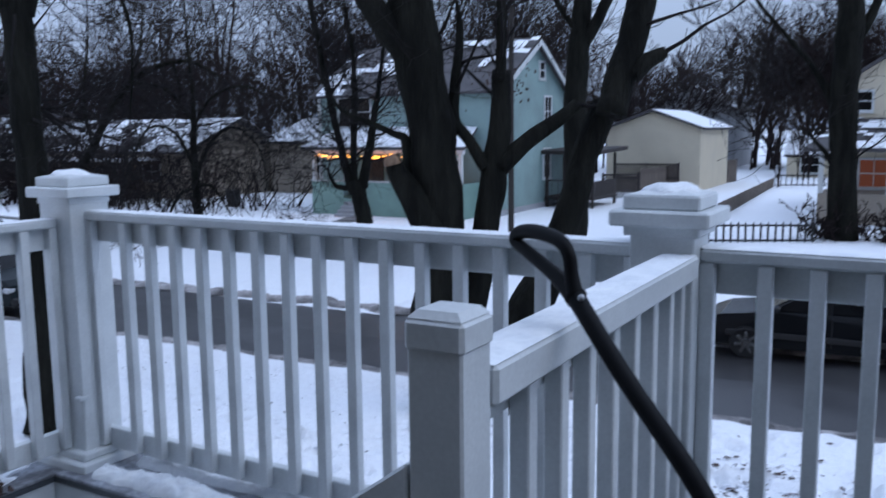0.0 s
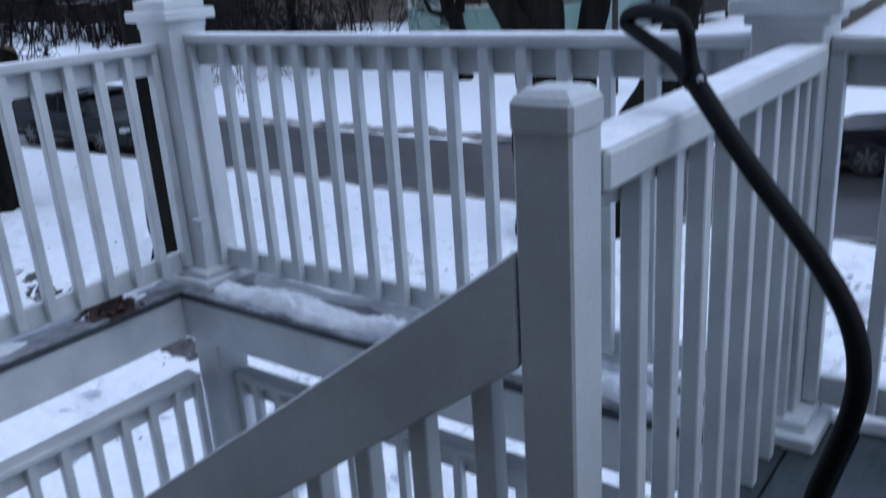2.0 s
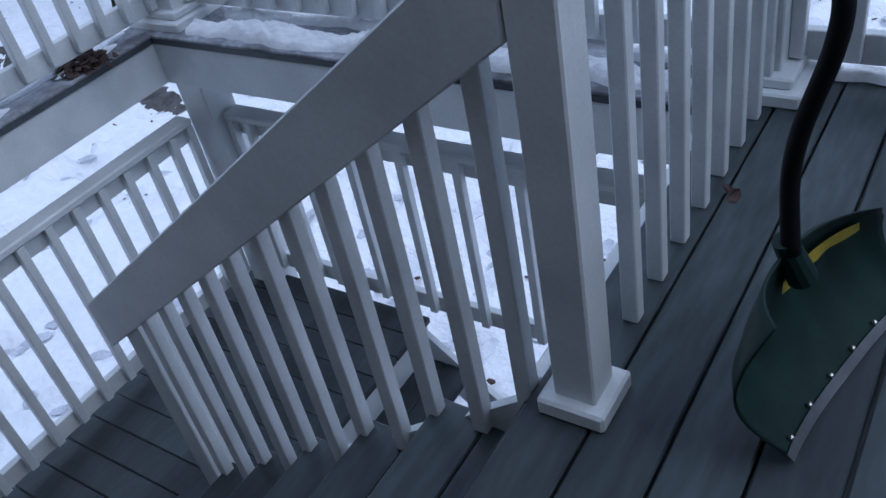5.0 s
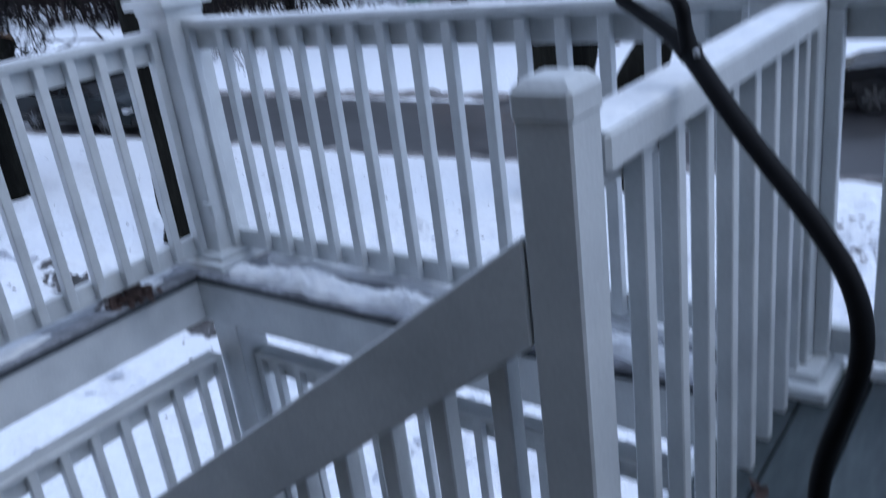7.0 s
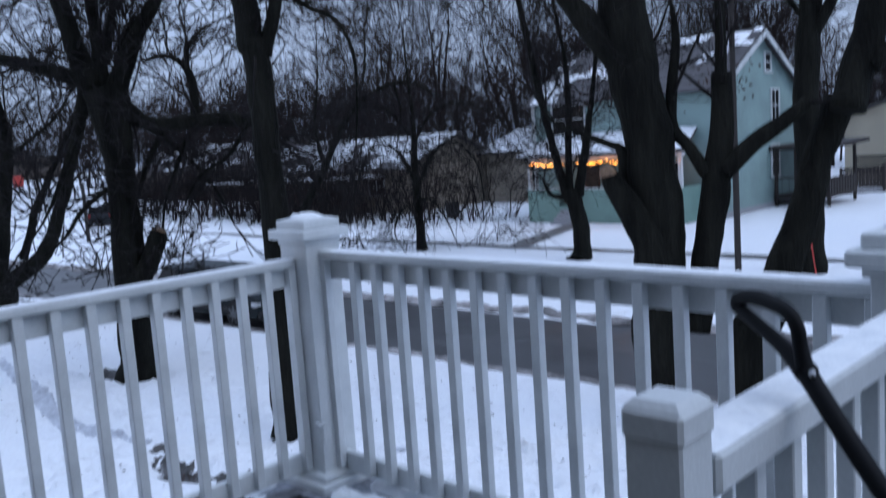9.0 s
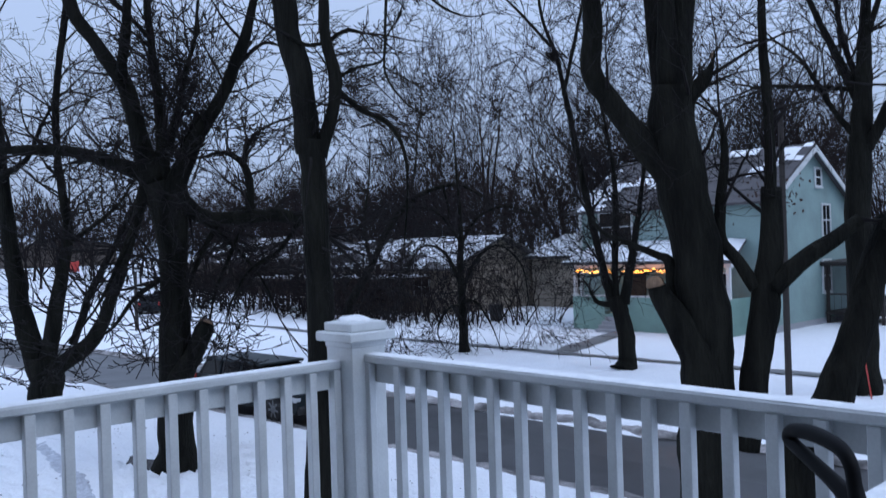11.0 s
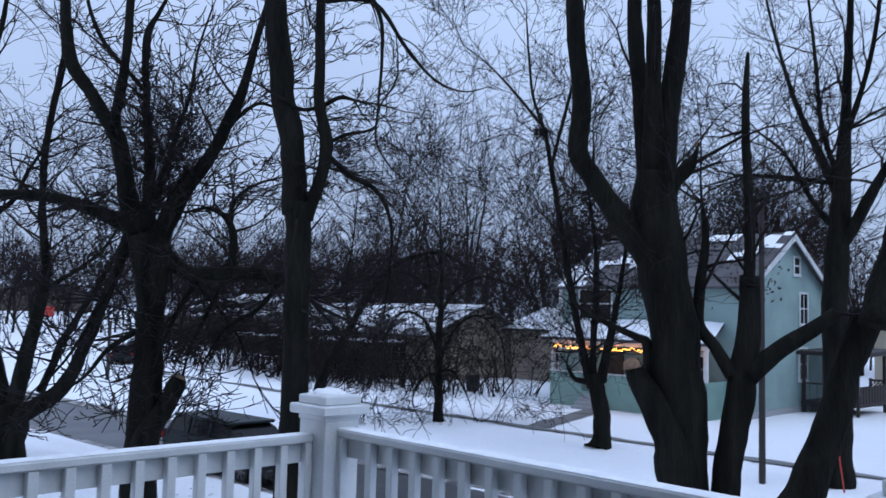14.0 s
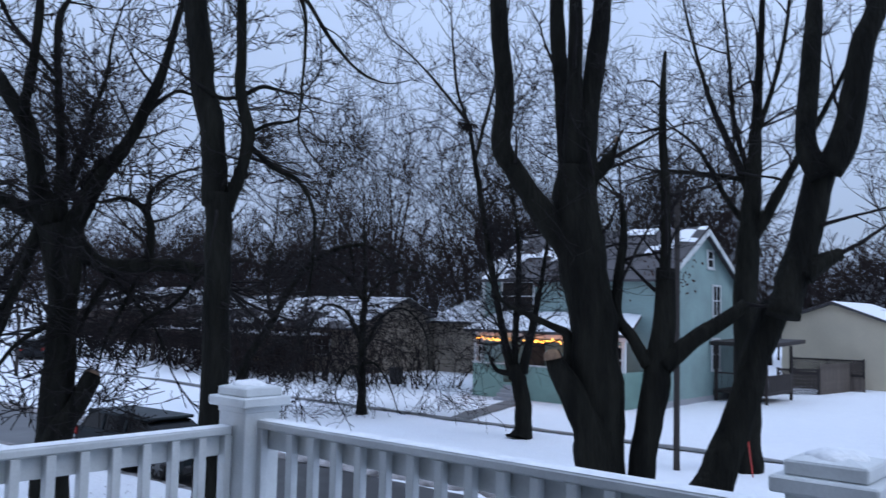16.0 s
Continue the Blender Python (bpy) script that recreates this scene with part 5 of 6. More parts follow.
def lattice_panel(a, b, z0, z1, label):
    """Crossed slats in a dark frame between two plan points."""
    a, b = Vector((*a, 0)), Vector((*b, 0))
    length, high = (b - a).length, z1 - z0
    ang = math.degrees(math.atan2(b.y - a.y, b.x - a.x))
    t = thing("lattice_fence", (a.x, a.y, z0), label, "fence", turn=ang, local=True)
    bm = bmesh.new()
    bx(bm, (0, -0.04, 0), (length, 0.04, 0.1))
    bx(bm, (0, -0.04, high - 0.1), (length, 0.04, high))
    n = max(int(length / 1.6), 1)
    for i in range(n + 1):
        x = length * i / n
        bx(bm, (x - 0.06, -0.05, -0.1 if z0 > GROUND + 0.5 else -0.3), (x + 0.06, 0.05, high + 0.06))
    part("frame", bm, DARKWOOD, t)
    for s in (1, -1):
        bm = bmesh.new()
        c = -high
        while c < length:
            lo, hi = max(c, 0.0), min(c + high, length)
            if hi - lo > 0.05:
                za, zb = (lo - c, hi - c) if s > 0 else (high - lo + c, high - hi + c)
                d = Vector((hi - lo, 0, zb - za))
                m = Matrix.Translation(((lo + hi) / 2, 0.012 * s, (za + zb) / 2)) @ d.to_track_quat("Z", "Y").to_matrix().to_4x4()
                bx(bm, (-0.006, -0.026, -d.length / 2), (0.006, 0.026, d.length / 2), 0, m)
            c += 0.2
        part("slats", bm, DARKWOOD, t, kind="stuff")


lattice_panel((-14.3, 47.4), (-12.55, 49.0), GROUND, GROUND + 1.55, "dark lattice fence panel beside the back porch")
lattice_panel((-15.2, 52.5), (-11.2, 53.0), GROUND + 1.0, GROUND + 2.0, "long dark lattice strip on the fence before the cream house")
picket_run("board_fence", (-15.2, 52.55), (-11.2, 53.05), 1.05, 0.2, OLDWOOD, "weathered boards under the lattice strip", "fence", 0.18, (0.2, 0.8))

# back porch of the green house
porch = thing("back_porch", (-14.20, 42.6, GROUND), "dark roofed wooden porch on the side of the aqua house", "porch")
part("porch_floor", box((-15.30, 40.8, GROUND + 0.5), (-12.50, 44.6, GROUND + 0.66), 0.02), DARKWOOD, porch)
for x in (-15.20, -14.20, -12.60):
    for y in (40.9, 44.5):
        part("porch_post", box((x - 0.07, y - 0.07, GROUND - 0.2), (x + 0.07, y + 0.07, 0.05), 0.01), DARKWOOD, porch)
bm = bmesh.new()
slab(bm, [(-15.35, 40.4, 0.05), (-12.00, 40.4, 0.05), (-12.00, 45.0, 0.2), (-15.35, 45.0, 0.2)], 0.2)
part("porch_roof", bm, DARKWOOD, porch)
for k in range(9):
    part("rail_board", box((-15.10 + k * 0.36, 40.82, GROUND + 0.66), (-15.40 + k * 0.36, 40.86, GROUND + 1.5), 0.006), DARKWOOD, porch)
for k in range(9):
    part("rail_board", box((-12.58, 41.1 + k * 0.38, GROUND + 0.66), (-12.54, 41.4 + k * 0.38, GROUND + 1.5), 0.006), DARKWOOD, porch)
part("handrail", box((-15.20, 40.78, GROUND + 1.5), (-12.50, 40.9, GROUND + 1.57), 0.01), DARKWOOD, porch)
for k in range(6):
    part("under_board", box((-15.20 + k * 0.55, 40.84, GROUND - 0.1), (-15.45 + k * 0.55, 40.88, GROUND + 0.5), 0.006), DARKWOOD, porch)

# utility pole, mailbox post, bin
pole = thing("utility_pole", (-8.0, 21.1, GROUND), "weathered wooden utility pole with a guy wire", "pole")
bm = bmesh.new()
cyl(bm, (-8.0, 21.1, GROUND - 0.3), (-8.0, 21.1, 5.0), 0.095, 0.075, 12)
part("shaft", bm, POLE, pole)
bm = bmesh.new()
cyl(bm, (-8.1, 21.0, 2.6), (-8.75, 20.6, GROUND), 0.012, 0.012, 5)
part("guy_wire", bm, IRON, pole)
marker = thing("road_marker", (-6.1, 21.6, GROUND), "thin red snow marker stick leaning on the tree", "marker")
bm = bmesh.new()
cyl(bm, (-6.0, 21.7, GROUND), (-6.35, 22.0, GROUND + 1.7), 0.02, 0.02, 6)
part("stick", bm, REDPAINT, marker)
post = thing("wooden_post", (-48.5, 19.5, GROUND), "thin wooden post by the far kerb", "post")
bm = bmesh.new()
cyl(bm, (-48.5, 19.5, GROUND - 0.2), (-48.5, 19.5, GROUND + 3.6), 0.13, 0.1, 8)
part("shaft", bm, POLE, post)
binn = thing("rubbish_bin", (-31.85, 34.2, GROUND), "dark wheeled rubbish bin in the snow", "bin")
bm = bmesh.new()
frustum(bm, -31.85, 34.2, GROUND - 0.05, GROUND + 0.95, 0.24, 0.31)
part("body", bm, IRON, binn)
part("lid", box((-32.18, 33.87, GROUND + 0.95), (-31.52, 34.53, GROUND + 1.02), 0.02), IRON, binn)
drop = thing("red_drop_box", (-157.0, 54.1, -1.1), "bright red box at the far lot edge", "box")
part("body", box((-157.9, 53.4, -0.6), (-156.4, 54.8, 1.3), 0.05), REDPAINT, drop)
part("leg", box((-157.3, 53.9, -1.6), (-157.0, 54.3, -0.6)), IRON, drop)


# ---- vehicles ----
def vehicle(name, at, turn, outline, cabin, half, wheel_x, wheel_r, paint, label, category, roof_rack=False):
    """A car in its own frame, nose to +x: body and cabin drawn from side outlines, with lamps, glass and wheels."""
    t = thing(name, at, label, category, turn=turn, local=True)
    bm = bmesh.new()
    prism(bm, outline, "y", -half, half)
    bmesh.ops.bevel(bm, geom=[e for e in bm.edges if e.calc_face_angle(0) > 0.25], offset=0.07, segments=3, affect="EDGES")
    for v in bm.verts:
        v.co.y *= 1 - 0.06 * max(0.0, abs(v.co.x) - 1.2) - 0.05 * max(0.0, v.co.z - 0.75)
    part("body", bm, paint, t, smooth=False)
    bm = bmesh.new()
    prism(bm, cabin, "y", -half + 0.08, half - 0.08)
    zc = min(c[1] for c in cabin)
    for v in bm.verts:
        v.co.y *= 1 - 0.28 * (v.co.z - zc)
    bmesh.ops.bevel(bm, geom=bm.edges[:], offset=0.05, segments=3, affect="EDGES")
    cab = part("cabin", bm, GLASS, t, "dark glazed cabin")
    top = max(c[1] for c in cabin)
    xs = [c[0] for c in cabin if c[1] > top - 0.12]
    w = (half - 0.08) * (1 - 0.28 * (top - zc)) + 0.015
    part("roof", box((min(xs) - 0.04, -w, top - 0.05), (max(xs) + 0.04, w, top + 0.035), 0.03), paint, cab)
    for s in (-1, 1):
        bm = bmesh.new()
        lo = sorted(c[0] for c in cabin if c[1] < zc + 0.1)
        mids = [lo[0] + (lo[-1] - lo[0]) * k for k in (0.33, 0.62)]
        for x in mids:
            bm = bmesh.new()
            m = pose(x, s * ((half - 0.08) * 0.985 - 0.07), zc + (top - zc) / 2, 0, 0, 0)
            bx(bm, (-0.045, -0.06, -(top - zc) / 2), (0.045, 0.06, (top - zc) / 2), 0.01, m @ Matrix.Rotation(radians(s * 14), 4, "X"))
            part("pillar", bm, paint, cab)
    nose, tail = max(o[0] for o in outline), min(o[0] for o in outline)
    for s in (-1, 1):
        part("headlight", box((nose - 0.22, s * half * 0.82 - 0.16, zc - 0.36), (nose - 0.015, s * half * 0.82 + 0.06, zc - 0.23), 0.03), LAMP, t, "clear headlight")
        part("tail_light", box((tail - 0.01, s * half * 0.84 - 0.12, 0.75), (tail + 0.09, s * half * 0.84 + 0.1, 1.0), 0.02), REDLAMP, t, "red tail light")
        part("door_line", box((-0.1, s * half * 1.0 - 0.004, 0.35), (-0.085, s * half * 1.0 + 0.004, zc)), IRON, t)
        part("side_trim", box((tail + 0.5, s * half - 0.012, 0.45), (nose - 0.5, s * half + 0.012, 0.56), 0.008), IRON, t)
        part("mirror", box((nose - 1.5, s * (half + 0.09) - 0.09, zc + 0.02), (nose - 1.36, s * (half + 0.09) + 0.09, zc + 0.18), 0.04), paint, t)
        for x in wheel_x:
            bm = bmesh.new()
            cyl(bm, (x, s * (half - 0.2), wheel_r), (x, s * (half + 0.012), wheel_r), wheel_r, wheel_r, 24)
            bmesh.ops.bevel(bm, geom=[e for e in bm.edges if e.calc_face_angle(0) > 1.0], offset=0.04, segments=2, affect="EDGES")
            wheel = part("wheel", bm, TYRE, t, "black tyre")
            bm = bmesh.new()
            cyl(bm, (x, s * (half - 0.02), wheel_r), (x, s * (half + 0.016), wheel_r), wheel_r * 0.3, wheel_r * 0.3, 12)
            for k in range(7):
                m = Matrix.Translation((x, s * (half + 0.008), wheel_r)) @ Matrix.Rotation(k * math.pi * 2 / 7, 4, "Y")
                bx(bm, (-0.03, -0.012, 0.03), (0.03, 0.012, wheel_r * 0.66), 0.006, m)
            part("rim", bm, RIM, wheel, "alloy rim")
    part("bumper", box((nose - 0.08, -half * 0.9, 0.28), (nose + 0.05, half * 0.9, 0.5), 0.04), IRON if paint is CARTEAL else paint, t)
    part("grille", box((nose - 0.03, -half * 0.45, 0.6), (nose + 0.012, half * 0.45, 0.78), 0.02), IRON, t)
    if roof_rack:
        bm = bmesh.new()
        for s in (-1, 1):
            cyl(bm, (min(xs) + 0.2, s * w * 0.85, top + 0.1), (max(xs) - 0.2, s * w * 0.85, top + 0.1), 0.02, seg=6)
            for x in (min(xs) + 0.25, max(xs) - 0.25):
                cyl(bm, (x, s * w * 0.85, top + 0.02), (x, s * w * 0.85, top + 0.1), 0.018, seg=6)
        part("roof_rack", bm, IRON, t)
    return t


suv_side = [(-2.6, 0.3), (2.5, 0.3), (2.6, 0.5), (2.56, 0.8), (2.38, 0.92), (1.9, 0.98), (1.15, 1.02), (-2.5, 1.02), (-2.62, 0.92), (-2.66, 0.7)]
suv_cab = [(-2.52, 0.98), (1.3, 0.98), (0.75, 1.36), (0.3, 1.44), (-1.6, 1.47), (-2.2, 1.42)]
vehicle("sport_utility_car", (-18.55, 10.65, GROUND - 0.11), 2.6, suv_side, suv_cab, 0.92, (-1.55, 1.6), 0.37, CARTEAL, "dark teal four-wheel-drive car parked at the snowy kerb", "car")
car_side = [(-2.15, 0.25), (2.2, 0.25), (2.28, 0.45), (2.2, 0.72), (1.9, 0.84), (0.9, 0.96), (-2.1, 1.0), (-2.25, 0.7)]
car_cab = [(-2.0, 0.96), (1.15, 0.92), (0.25, 1.42), (-1.2, 1.46), (-1.75, 1.3)]
vehicle("black_hatchback", (1.5, 15.3, GROUND - 0.12), 182.6, car_side, car_cab, 0.87, (-1.32, 1.4), 0.32, CARBLACK, "glossy black hatchback parked across the wet street", "car")
vehicle("pickup_truck", (-63.0, 27.0, GROUND), 150, suv_side, suv_cab, 0.9, (-1.4, 1.42), 0.37, CARBLACK, "dark car standing in a snowy drive", "car")
vehicle("parked_car", (-70.0, 31.0, GROUND), 165, car_side, car_cab, 0.87, (-1.32, 1.4), 0.32, CARTEAL, "dark car parked beside the truck", "car")

# ---- snow shovel leaning on the railing ----
shovel = thing("snow_shovel", (2.93, -1.08, 0.0), "dark green snow shovel with bent black handle leaning on the railing", "shovel")


def rod(name, pts, material, parent, sides=14, per=5, label=""):
    path = curve_points(pts, per)
    v, f = [], []
    o = ORIGIN[parent.name]
    tube(v, f, [(q[0] - o.x, q[1] - o.y, q[2] - o.z) for q in path], [q[3] for q in path], sides)
    ob = meshpart(name, v, f, material, parent, label)
    ORIGIN[ob.name] = o
    return ob


rod("shaft", [(2.835, -1.185, 0.35, 0.016), (2.822, -1.175, 0.475, 0.015), (2.832, -1.182, 0.575, 0.015), (2.866, -1.199, 0.71, 0.015), (2.872, -1.201, 0.79, 0.015),
              (2.849, -1.184, 0.856, 0.015), (2.793, -1.149, 0.919, 0.015), (2.688, -1.087, 1.011, 0.015), (2.594, -1.026, 1.1, 0.0155), (2.57, -1.009, 1.124, 0.017)], BLACKPLASTIC, shovel)
grip = rod("grip", [(2.578, -1.014, 1.116, 0.019), (2.528, -0.981, 1.145, 0.0138), (2.452, -0.932, 1.176, 0.0118), (2.42, -0.911, 1.19, 0.0122), (2.431, -0.919, 1.207, 0.0128),
                    (2.478, -0.95, 1.214, 0.0135), (2.534, -0.986, 1.207, 0.0128), (2.558, -1.002, 1.186, 0.0118), (2.565, -1.007, 1.155, 0.0118), (2.574, -1.013, 1.12, 0.0155)], BLACKPLASTIC, shovel, 12, 5, "ridged black D-shaped grip")
bm = bmesh.new()
bmesh.ops.create_icosphere(bm, subdivisions=2, radius=0.006, matrix=Matrix.Translation((2.592, -1.032, 1.122)))
part("rivet", bm, METAL, shovel)

O = Vector((2.935, -1.078, 0.014))
U = Vector((0.225, 0.974, 0.0))
J = Vector((2.83, -1.175, 0.345))
V = J - O
N = U.cross(V).normalized()
if N.x < 0:
    N = -N


def blade_point(s, w):
    """s across (-1 to 1), w up the blade (0 to 1)."""
    half = 0.245 * (1 - 0.10 * w) * (1 + 0.13 * math.sin(math.pi * w)) * (1.0 if w < 0.72 else 1 - 1.1 * (w - 0.72) ** 1.3)
    scoop = 0.055 * math.sin(math.pi * min(w, 1)) * -1 + 0.05 * abs(s) ** 3 * (0.35 + w)
    ribs = 0.0025 * math.cos(s * math.pi * 6) * (1 if 0.08 < w < 0.8 else 0)
    sag = -0.05 * w * (abs(s) ** 2)
    return O + U * (s * half) + V * (w + sag) + N * (scoop + ribs)


verts, faces = [], []
nu, nv = 48, 20
for side in (0, 1):
    for j in range(nv + 1):
        for i in range(nu + 1):
            q = blade_point(-1 + 2 * i / nu, j / nv) - N * (0.006 * side)
            verts.append(tuple(q - ORIGIN[shovel.name]))
n1 = (nu + 1) * (nv + 1)
for j in range(nv):
    for i in range(nu):
        a = j * (nu + 1) + i
        faces.append((a, a + 1, a + nu + 2, a + nu + 1))
        faces.append((n1 + a + nu + 1, n1 + a + nu + 2, n1 + a + 1, n1 + a))
rim = [i for i in range(nu + 1)] + [j * (nu + 1) + nu for j in range(1, nv + 1)] + [nv * (nu + 1) + i for i in range(nu - 1, -1, -1)] + [j * (nu + 1) for j in range(nv - 1, 0, -1)]
for k in range(len(rim)):
    a, b = rim[k], rim[(k + 1) % len(rim)]
    faces.append((b, a, n1 + a, n1 + b))
blade = meshpart("blade", verts, faces, GREENPLASTIC, shovel, "ribbed dark green scoop")
ORIGIN[blade.name] = ORIGIN[shovel.name]
bm = bmesh.new()
for w0, w1 in ((0.70, 0.82),):
    k = 16
    lo = [bm.verts.new(blade_point(-0.1 + 0.9 * i / k, w0) + N * 0.01) for i in range(k + 1)]
    hi = [bm.verts.new(blade_point(-0.1 + 0.9 * i / k, w1) + N * 0.01) for i in range(k + 1)]
    for i in range(k):
        bm.faces.new((lo[i], lo[i + 1], hi[i + 1], hi[i]))
part("label_strip", bm, YELLOWSTRIP, blade, "yellow label strip")
for i in range(6):
    bm = bmesh.new()
    q = blade_point(-0.85 + i * 0.34, 0.07) + N * 0.005
    bmesh.ops.create_icosphere(bm, subdivisions=1, radius=0.006, matrix=Matrix.Translation(q))
    part("rivet", bm, METAL, blade)
wear = bmesh.new()
k = 20
lo = [wear.verts.new(blade_point(-1 + 2 * i / k, 0.0) + N * 0.004 - Vector((0, 0, 0.008))) for i in range(k + 1)]
hi = [wear.verts.new(blade_point(-1 + 2 * i / k, 0.05) + N * 0.004) for i in range(k + 1)]
for i in range(k):
    wear.faces.new((lo[i], lo[i + 1], hi[i + 1], hi[i]))
part("edge_strip", wear, METAL, blade, "worn metal edge")
bm = bmesh.new()
cyl(bm, J - V * 0.2, J + V * 0.08, 0.026, 0.02, 12)
part("socket", bm, GREENPLASTIC, blade)

# ---- snow, leaves and small things on the deck ----
def snow_strip(a, b, width, height, seed, label="lumpy strip of melting snow on the ledge", gaps=0.0, material=SNOWY, base=0.004):
    a, b = Vector(a), Vector(b)
    length = (b - a).length
    d = (b - a) / length
    nrm = Vector((-d.y, d.x, 0))
    t = thing("ledge_snow", tuple(a), label, "snow", "snow on the ledges")
    n, m = max(int(length / 0.014), 4), 14
    verts, faces = [], []
    for i in range(n + 1):
        x = i / n * length
        env = min(1, x / 0.06, (length - x) / 0.06)
        wmul = (0.75 + 0.5 * noise.noise((x * 2.5, seed, 0))) * max(env, 0.05) ** 0.5
        hmul = max(0.12, 0.75 + 0.7 * noise.noise((x * 3.3, seed, 4)) - gaps * max(0, noise.noise((x * 1.4, seed, 8)))) * max(env, 0.0)
        for k in range(m + 1):
            s = k / m * 2 - 1
            prof = max(0.0, 1 - s * s) ** 0.6
            q = d * x + nrm * (s * width / 2 * wmul * (1 + 0.3 * noise.noise((x * 14, s * 0.8, seed + 3))) + 0.02 * noise.noise((x * 5, seed, 2)))
            z = base + height * prof * hmul * (1 + 0.35 * noise.noise((x * 17, s * 3, seed)) + 0.3 * noise.noise((x * 38, s * 6, seed)))
            verts.append((q.x, q.y, z + q.z))
    for i in range(n):
        for k in range(m):
            q = i * (m + 1) + k
            faces.append((q, q + m + 1, q + m + 2, q + 1))
    meshpart("snow_ridge", verts, faces, material, t)
    return t


snow_strip((0.13, -0.105, 0.0), (1.35, -0.105, 0.0), 0.155, 0.066, 2, gaps=0.1)
snow_strip((1.25, -0.105, 0.0), (2.3, -0.105, 0.0), 0.14, 0.058, 12, gaps=0.5)
snow_strip((0.2, 0.06, 0.0), (2.38, 0.06, 0.0), 0.12, 0.05, 3)
snow_strip((-0.11, -0.3, 0.0), (-0.11, -0.62, 0.0), 0.11, 0.018, 4)
snow_strip((-0.1, -0.85, 0.0), (-0.1, -3.2, 0.0), 0.1, 0.02, 5, gaps=0.7)
snow_strip((2.6, 0.055, 0.0), (6.0, 0.055, 0.0), 0.12, 0.05, 6)
snow_strip((-0.17, -0.2, 0.0), (-0.17, -3.2, 0.0), 0.06, 0.03, 7)


def leaf_patch(at, n, spread, seed, label):
    rng = random.Random(seed)
    t = thing("dead_leaves", at, label, "leaves", kind="stuff")
    bm = bmesh.new()
    for _ in range(n):
        x, y = rng.gauss(0, spread), rng.gauss(0, spread * 0.7)
        m = Matrix.Translation((at[0] + x, at[1] + y, at[2] + rng.uniform(0.005, 0.03))) @ Euler((rng.uniform(-0.6, 0.6), rng.uniform(-0.6, 0.6), rng.uniform(0, 6))).to_matrix().to_4x4()
        r = rng.uniform(0.012, 0.03)
        vs = [bm.verts.new(m @ Vector((r * math.cos(a), r * 0.6 * math.sin(a), 0.3 * r * math.sin(2 * a)))) for a in (0, 1, 2.1, 3.14, 4.2, 5.2)]
        bm.faces.new(vs)
    part("leaf_litter", bm, LEAF, t)
    return t


debris = thing("yard_debris", (-6.0, 6.0, GROUND), "scattered twigs and dark leaf bits on the snow", "leaves", kind="stuff")
rng = random.Random(21)
bm = bmesh.new()
for _ in range(1100):
    x, y = rng.uniform(-22, 6), rng.uniform(0.5, 9.0)
    if noise.noise((x * 0.4, y * 0.4, 3)) < -0.1:
        continue
    r = rng.uniform(0.012, 0.045)
    a0 = rng.uniform(0, 6)
    z = ground_height(x, y) + 0.012
    q = rng.uniform(0.2, 0.7)
    bm.faces.new([bm.verts.new((x + r * math.cos(a0 + a), y + r * q * math.sin(a0 + a), z + rng.uniform(0, 0.02))) for a in (0, 1.3, 2.7, 4.0, 5.2)])
for _ in range(260):
    x, y = rng.gauss(1.5, 0.7), rng.gauss(8.1, 0.55)
    r, a0, q = rng.uniform(0.015, 0.06), rng.uniform(0, 6), rng.uniform(0.25, 0.8)
    z = ground_height(x, y) + 0.015
    bm.faces.new([bm.verts.new((x + r * math.cos(a0 + a), y + r * q * math.sin(a0 + a), z + rng.uniform(0, 0.02))) for a in (0, 1.3, 2.7, 4.0, 5.2)])
part("bits", bm, LEAF, debris)
leaf_patch((-0.1, -0.5, 0.004), 240, 0.06, 1, "wet brown leaves on the ledge")
leaf_patch((2.56, -0.6, 0.002), 2, 0.008, 2, "single red-brown leaf on the deck")
leaf_patch((-8.3, 3.5, ground_height(-8.3, 3.5) + 0.02), 120, 0.3, 3, "brown leaves in a melted hollow")


def ground_patch(name, label, category, spine, wide, material, seed, lift=0.016, step=0.07):
    """A ragged thin layer that follows the ground along a line of points."""
    t = thing(name, (spine[0][0], spine[0][1], GROUND), label, category, kind="stuff")
    pts = curve_points([(x, y, 0, w) for x, y, w in spine], 24)
    verts, faces = [], []
    n = 9
    for i, (x, y, _, w) in enumerate(pts):
        a, b = pts[max(i - 1, 0)], pts[min(i + 1, len(pts) - 1)]
        d = Vector((b[0] - a[0], b[1] - a[1])).normalized()
        for k in range(n):
            s = (2 * k / (n - 1) - 1) * w * wide * (1 + 0.5 * noise.noise((i * 0.35, k * 0.5, seed)))
            px, py = x - d.y * s, y + d.x * s
            edge = 1 - abs(2 * k / (n - 1) - 1)
            verts.append((px, py, ground_height(px, py) + lift * (1 if 0 < k < n - 1 else -1.5) + 0.012 * noise.noise((px * 6, py * 6, seed))))
    for i in range(len(pts) - 1):
        for k in range(n - 1):
            q = i * n + k
            faces.append((q, q + n, q + n + 1, q + 1))
    o = ORIGIN[t.name]
    meshpart("layer", [tuple(Vector(v) - o) for v in verts], faces, material, t)


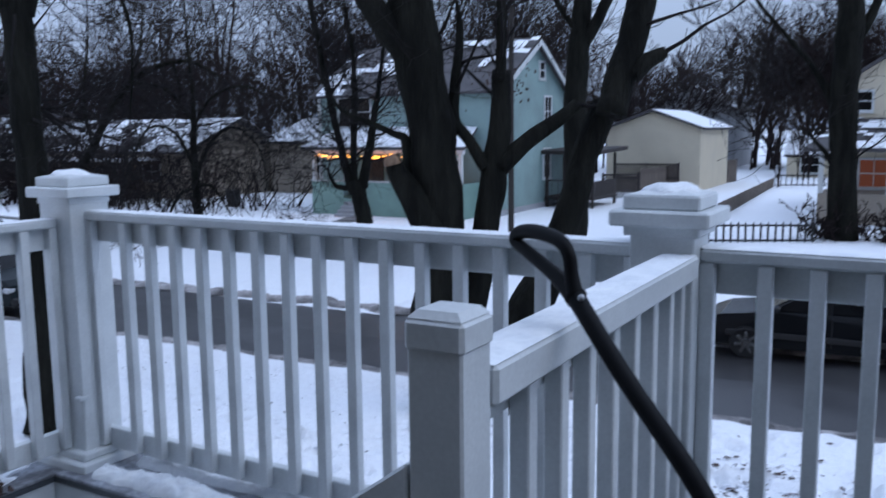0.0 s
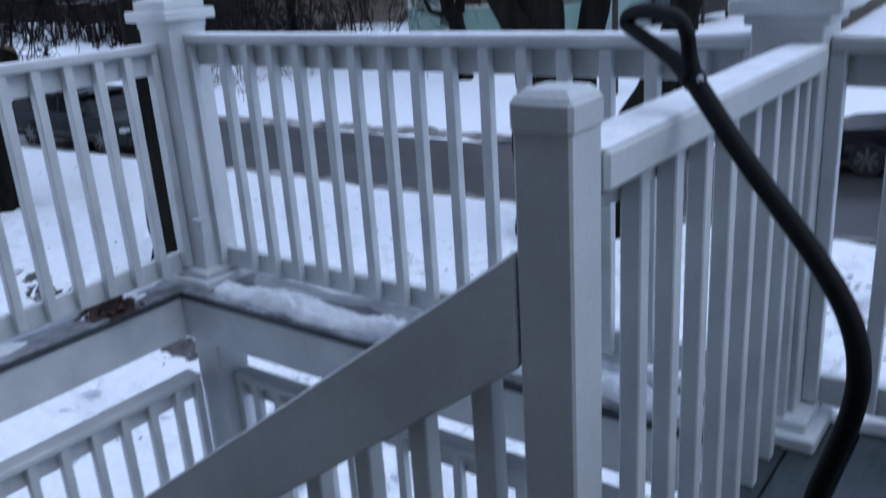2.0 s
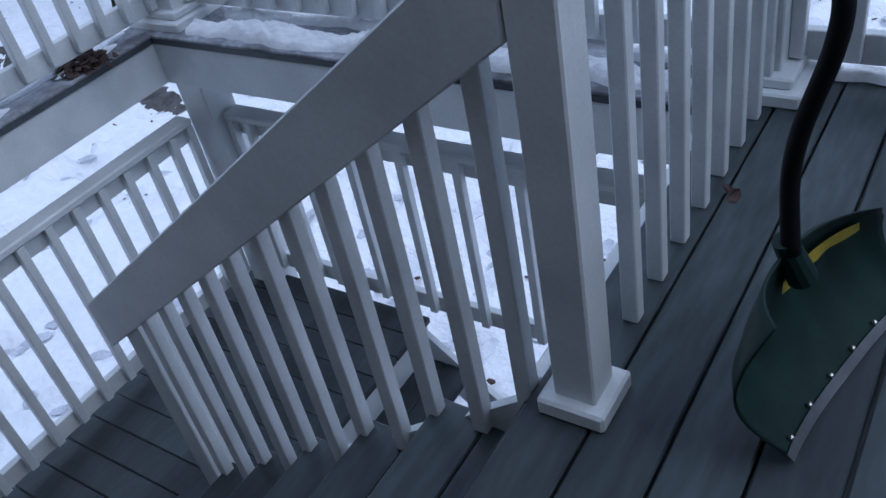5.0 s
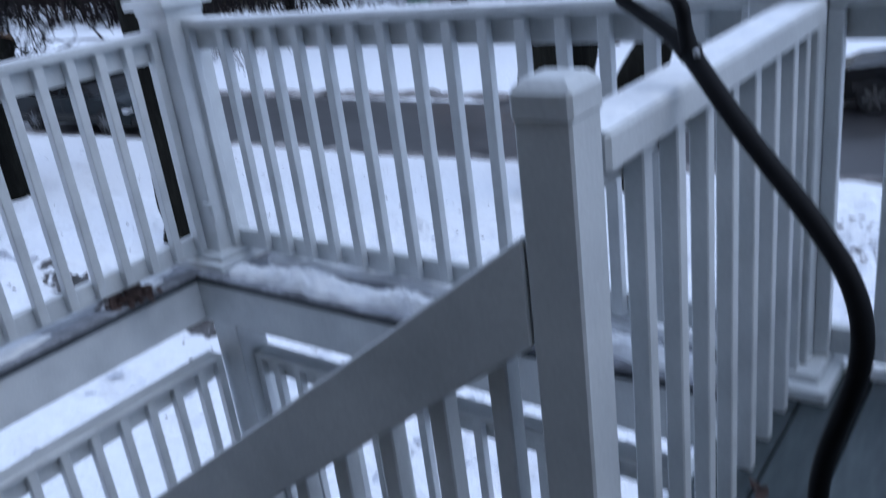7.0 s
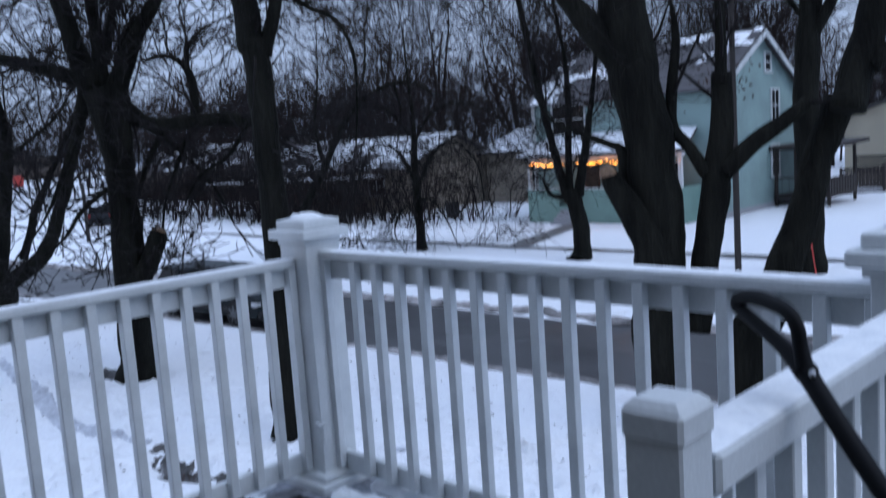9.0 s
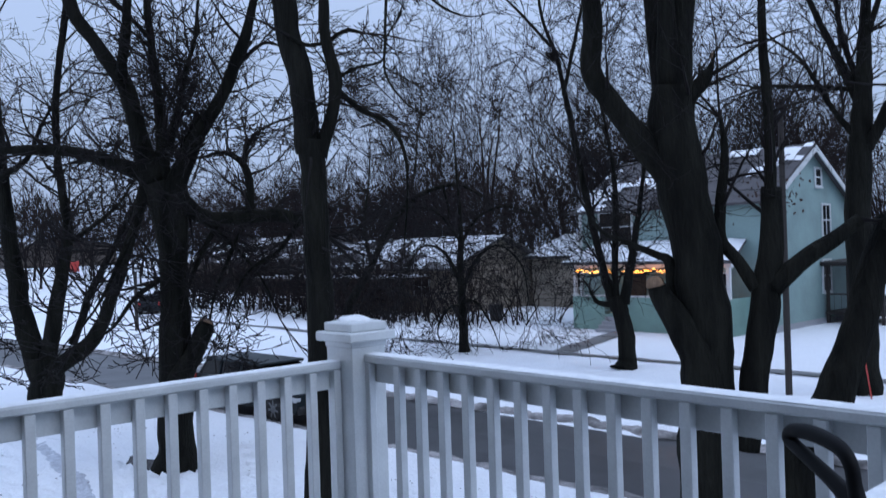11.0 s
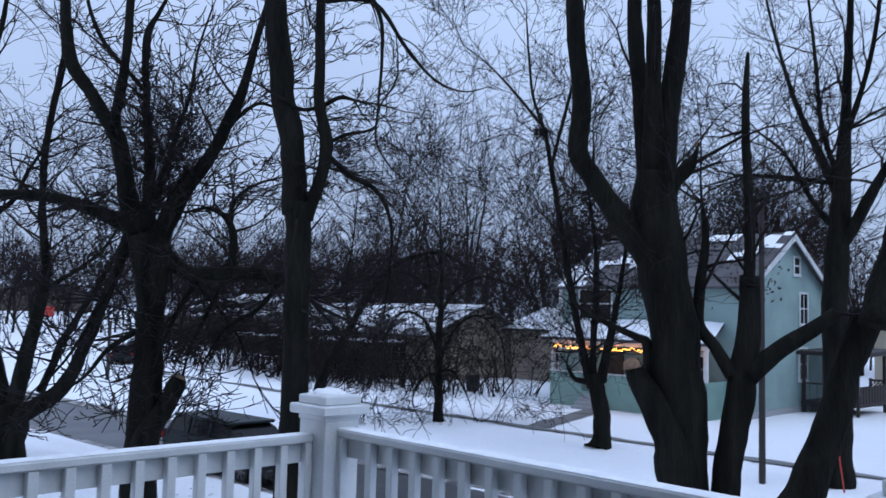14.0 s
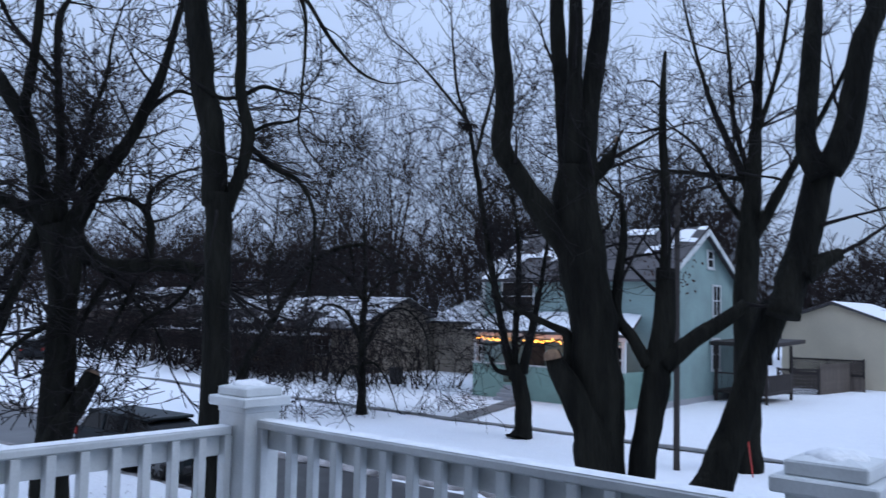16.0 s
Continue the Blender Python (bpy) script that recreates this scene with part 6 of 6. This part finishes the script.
ground_patch("trodden_path", "grey trodden track through the snow", "path", [(-19.0, 4.5, 0.6), (-16.5, 4.1, 1), (-14.75, 3.82, 1.1), (-13.2, 3.5, 0.9), (-11.9, 3.3, 1.1), (-10.6, 3.5, 1), (-9.7, 3.65, 0.6)], 0.2, GREYSNOW, 4)
ground_patch("melted_hollow", "melted hollow of wet earth and grey slush", "ground", [(-9.5, 3.72, 0.3), (-9.0, 3.6, 0.9), (-8.3, 3.5, 1.1), (-7.6, 3.5, 0.9), (-7.0, 3.6, 0.3)], 0.27, MUD, 6, lift=0.012)
ground_patch("melted_hollow", "small wet hollow of dark earth in the snow", "ground", [(-6.5, 3.5, 0.3), (-5.9, 3.4, 1.0), (-5.2, 3.2, 1.0), (-4.7, 3.05, 0.4)], 0.2, MUD, 9, lift=0.012)
ground_patch("bare_earth", "dark bare earth at the foot of the tree", "ground", [(-15.4, 5.2, 0.3), (-14.8, 5.3, 1.0), (-14.2, 5.4, 0.9), (-13.8, 5.3, 0.3)], 0.22, MUD, 7, lift=0.1)
# grey discs carry slush and, as colour, the shade inside the prints
prints = thing("footprints", (2.0, 5.0, GROUND), "footprints as grey discs of slush and painted shade", "footprints", kind="stuff")
bm = bmesh.new()
rng = random.Random(77)
for cell in trod.values():
    for x, y, c, s, deep in cell:
        if deep < 0.085 or not (-8 < x < 6 and -4 < y < 8.6):
            continue
        z = ground_height(x, y) + 0.025
        k = rng.uniform(0.7, 1.2)
        ring = [(0.12 * k * math.cos(a) * rng.uniform(0.75, 1.15), 0.055 * k * math.sin(a) * rng.uniform(0.75, 1.2)) for a in (0, 0.8, 1.6, 2.4, 3.1, 3.9, 4.7, 5.5)]
        bm.faces.new([bm.verts.new((x + u * c - v * s, y + u * s + v * c, z + rng.uniform(0, 0.012))) for u, v in ring])
part("slush", bm, GREYSNOW, prints)
nest = thing("bird_nest", (-16.5, 21.5, 8.3), "old ragged nest of twigs in a fork", "nest")
v, f = [], []
rng = random.Random(9)
for _ in range(160):
    c = np.array((rng.gauss(0, 0.14), rng.gauss(0, 0.14), rng.gauss(0, 0.12)))
    d = np.array((rng.gauss(0, 1), rng.gauss(0, 1), rng.gauss(0, 0.5)))
    d /= np.linalg.norm(d)
    tube(v, f, [c - d * 0.2, c, c + d * 0.2], [0.008, 0.01, 0.006], 3)
meshpart("twigs", v, f, TWIG, nest)
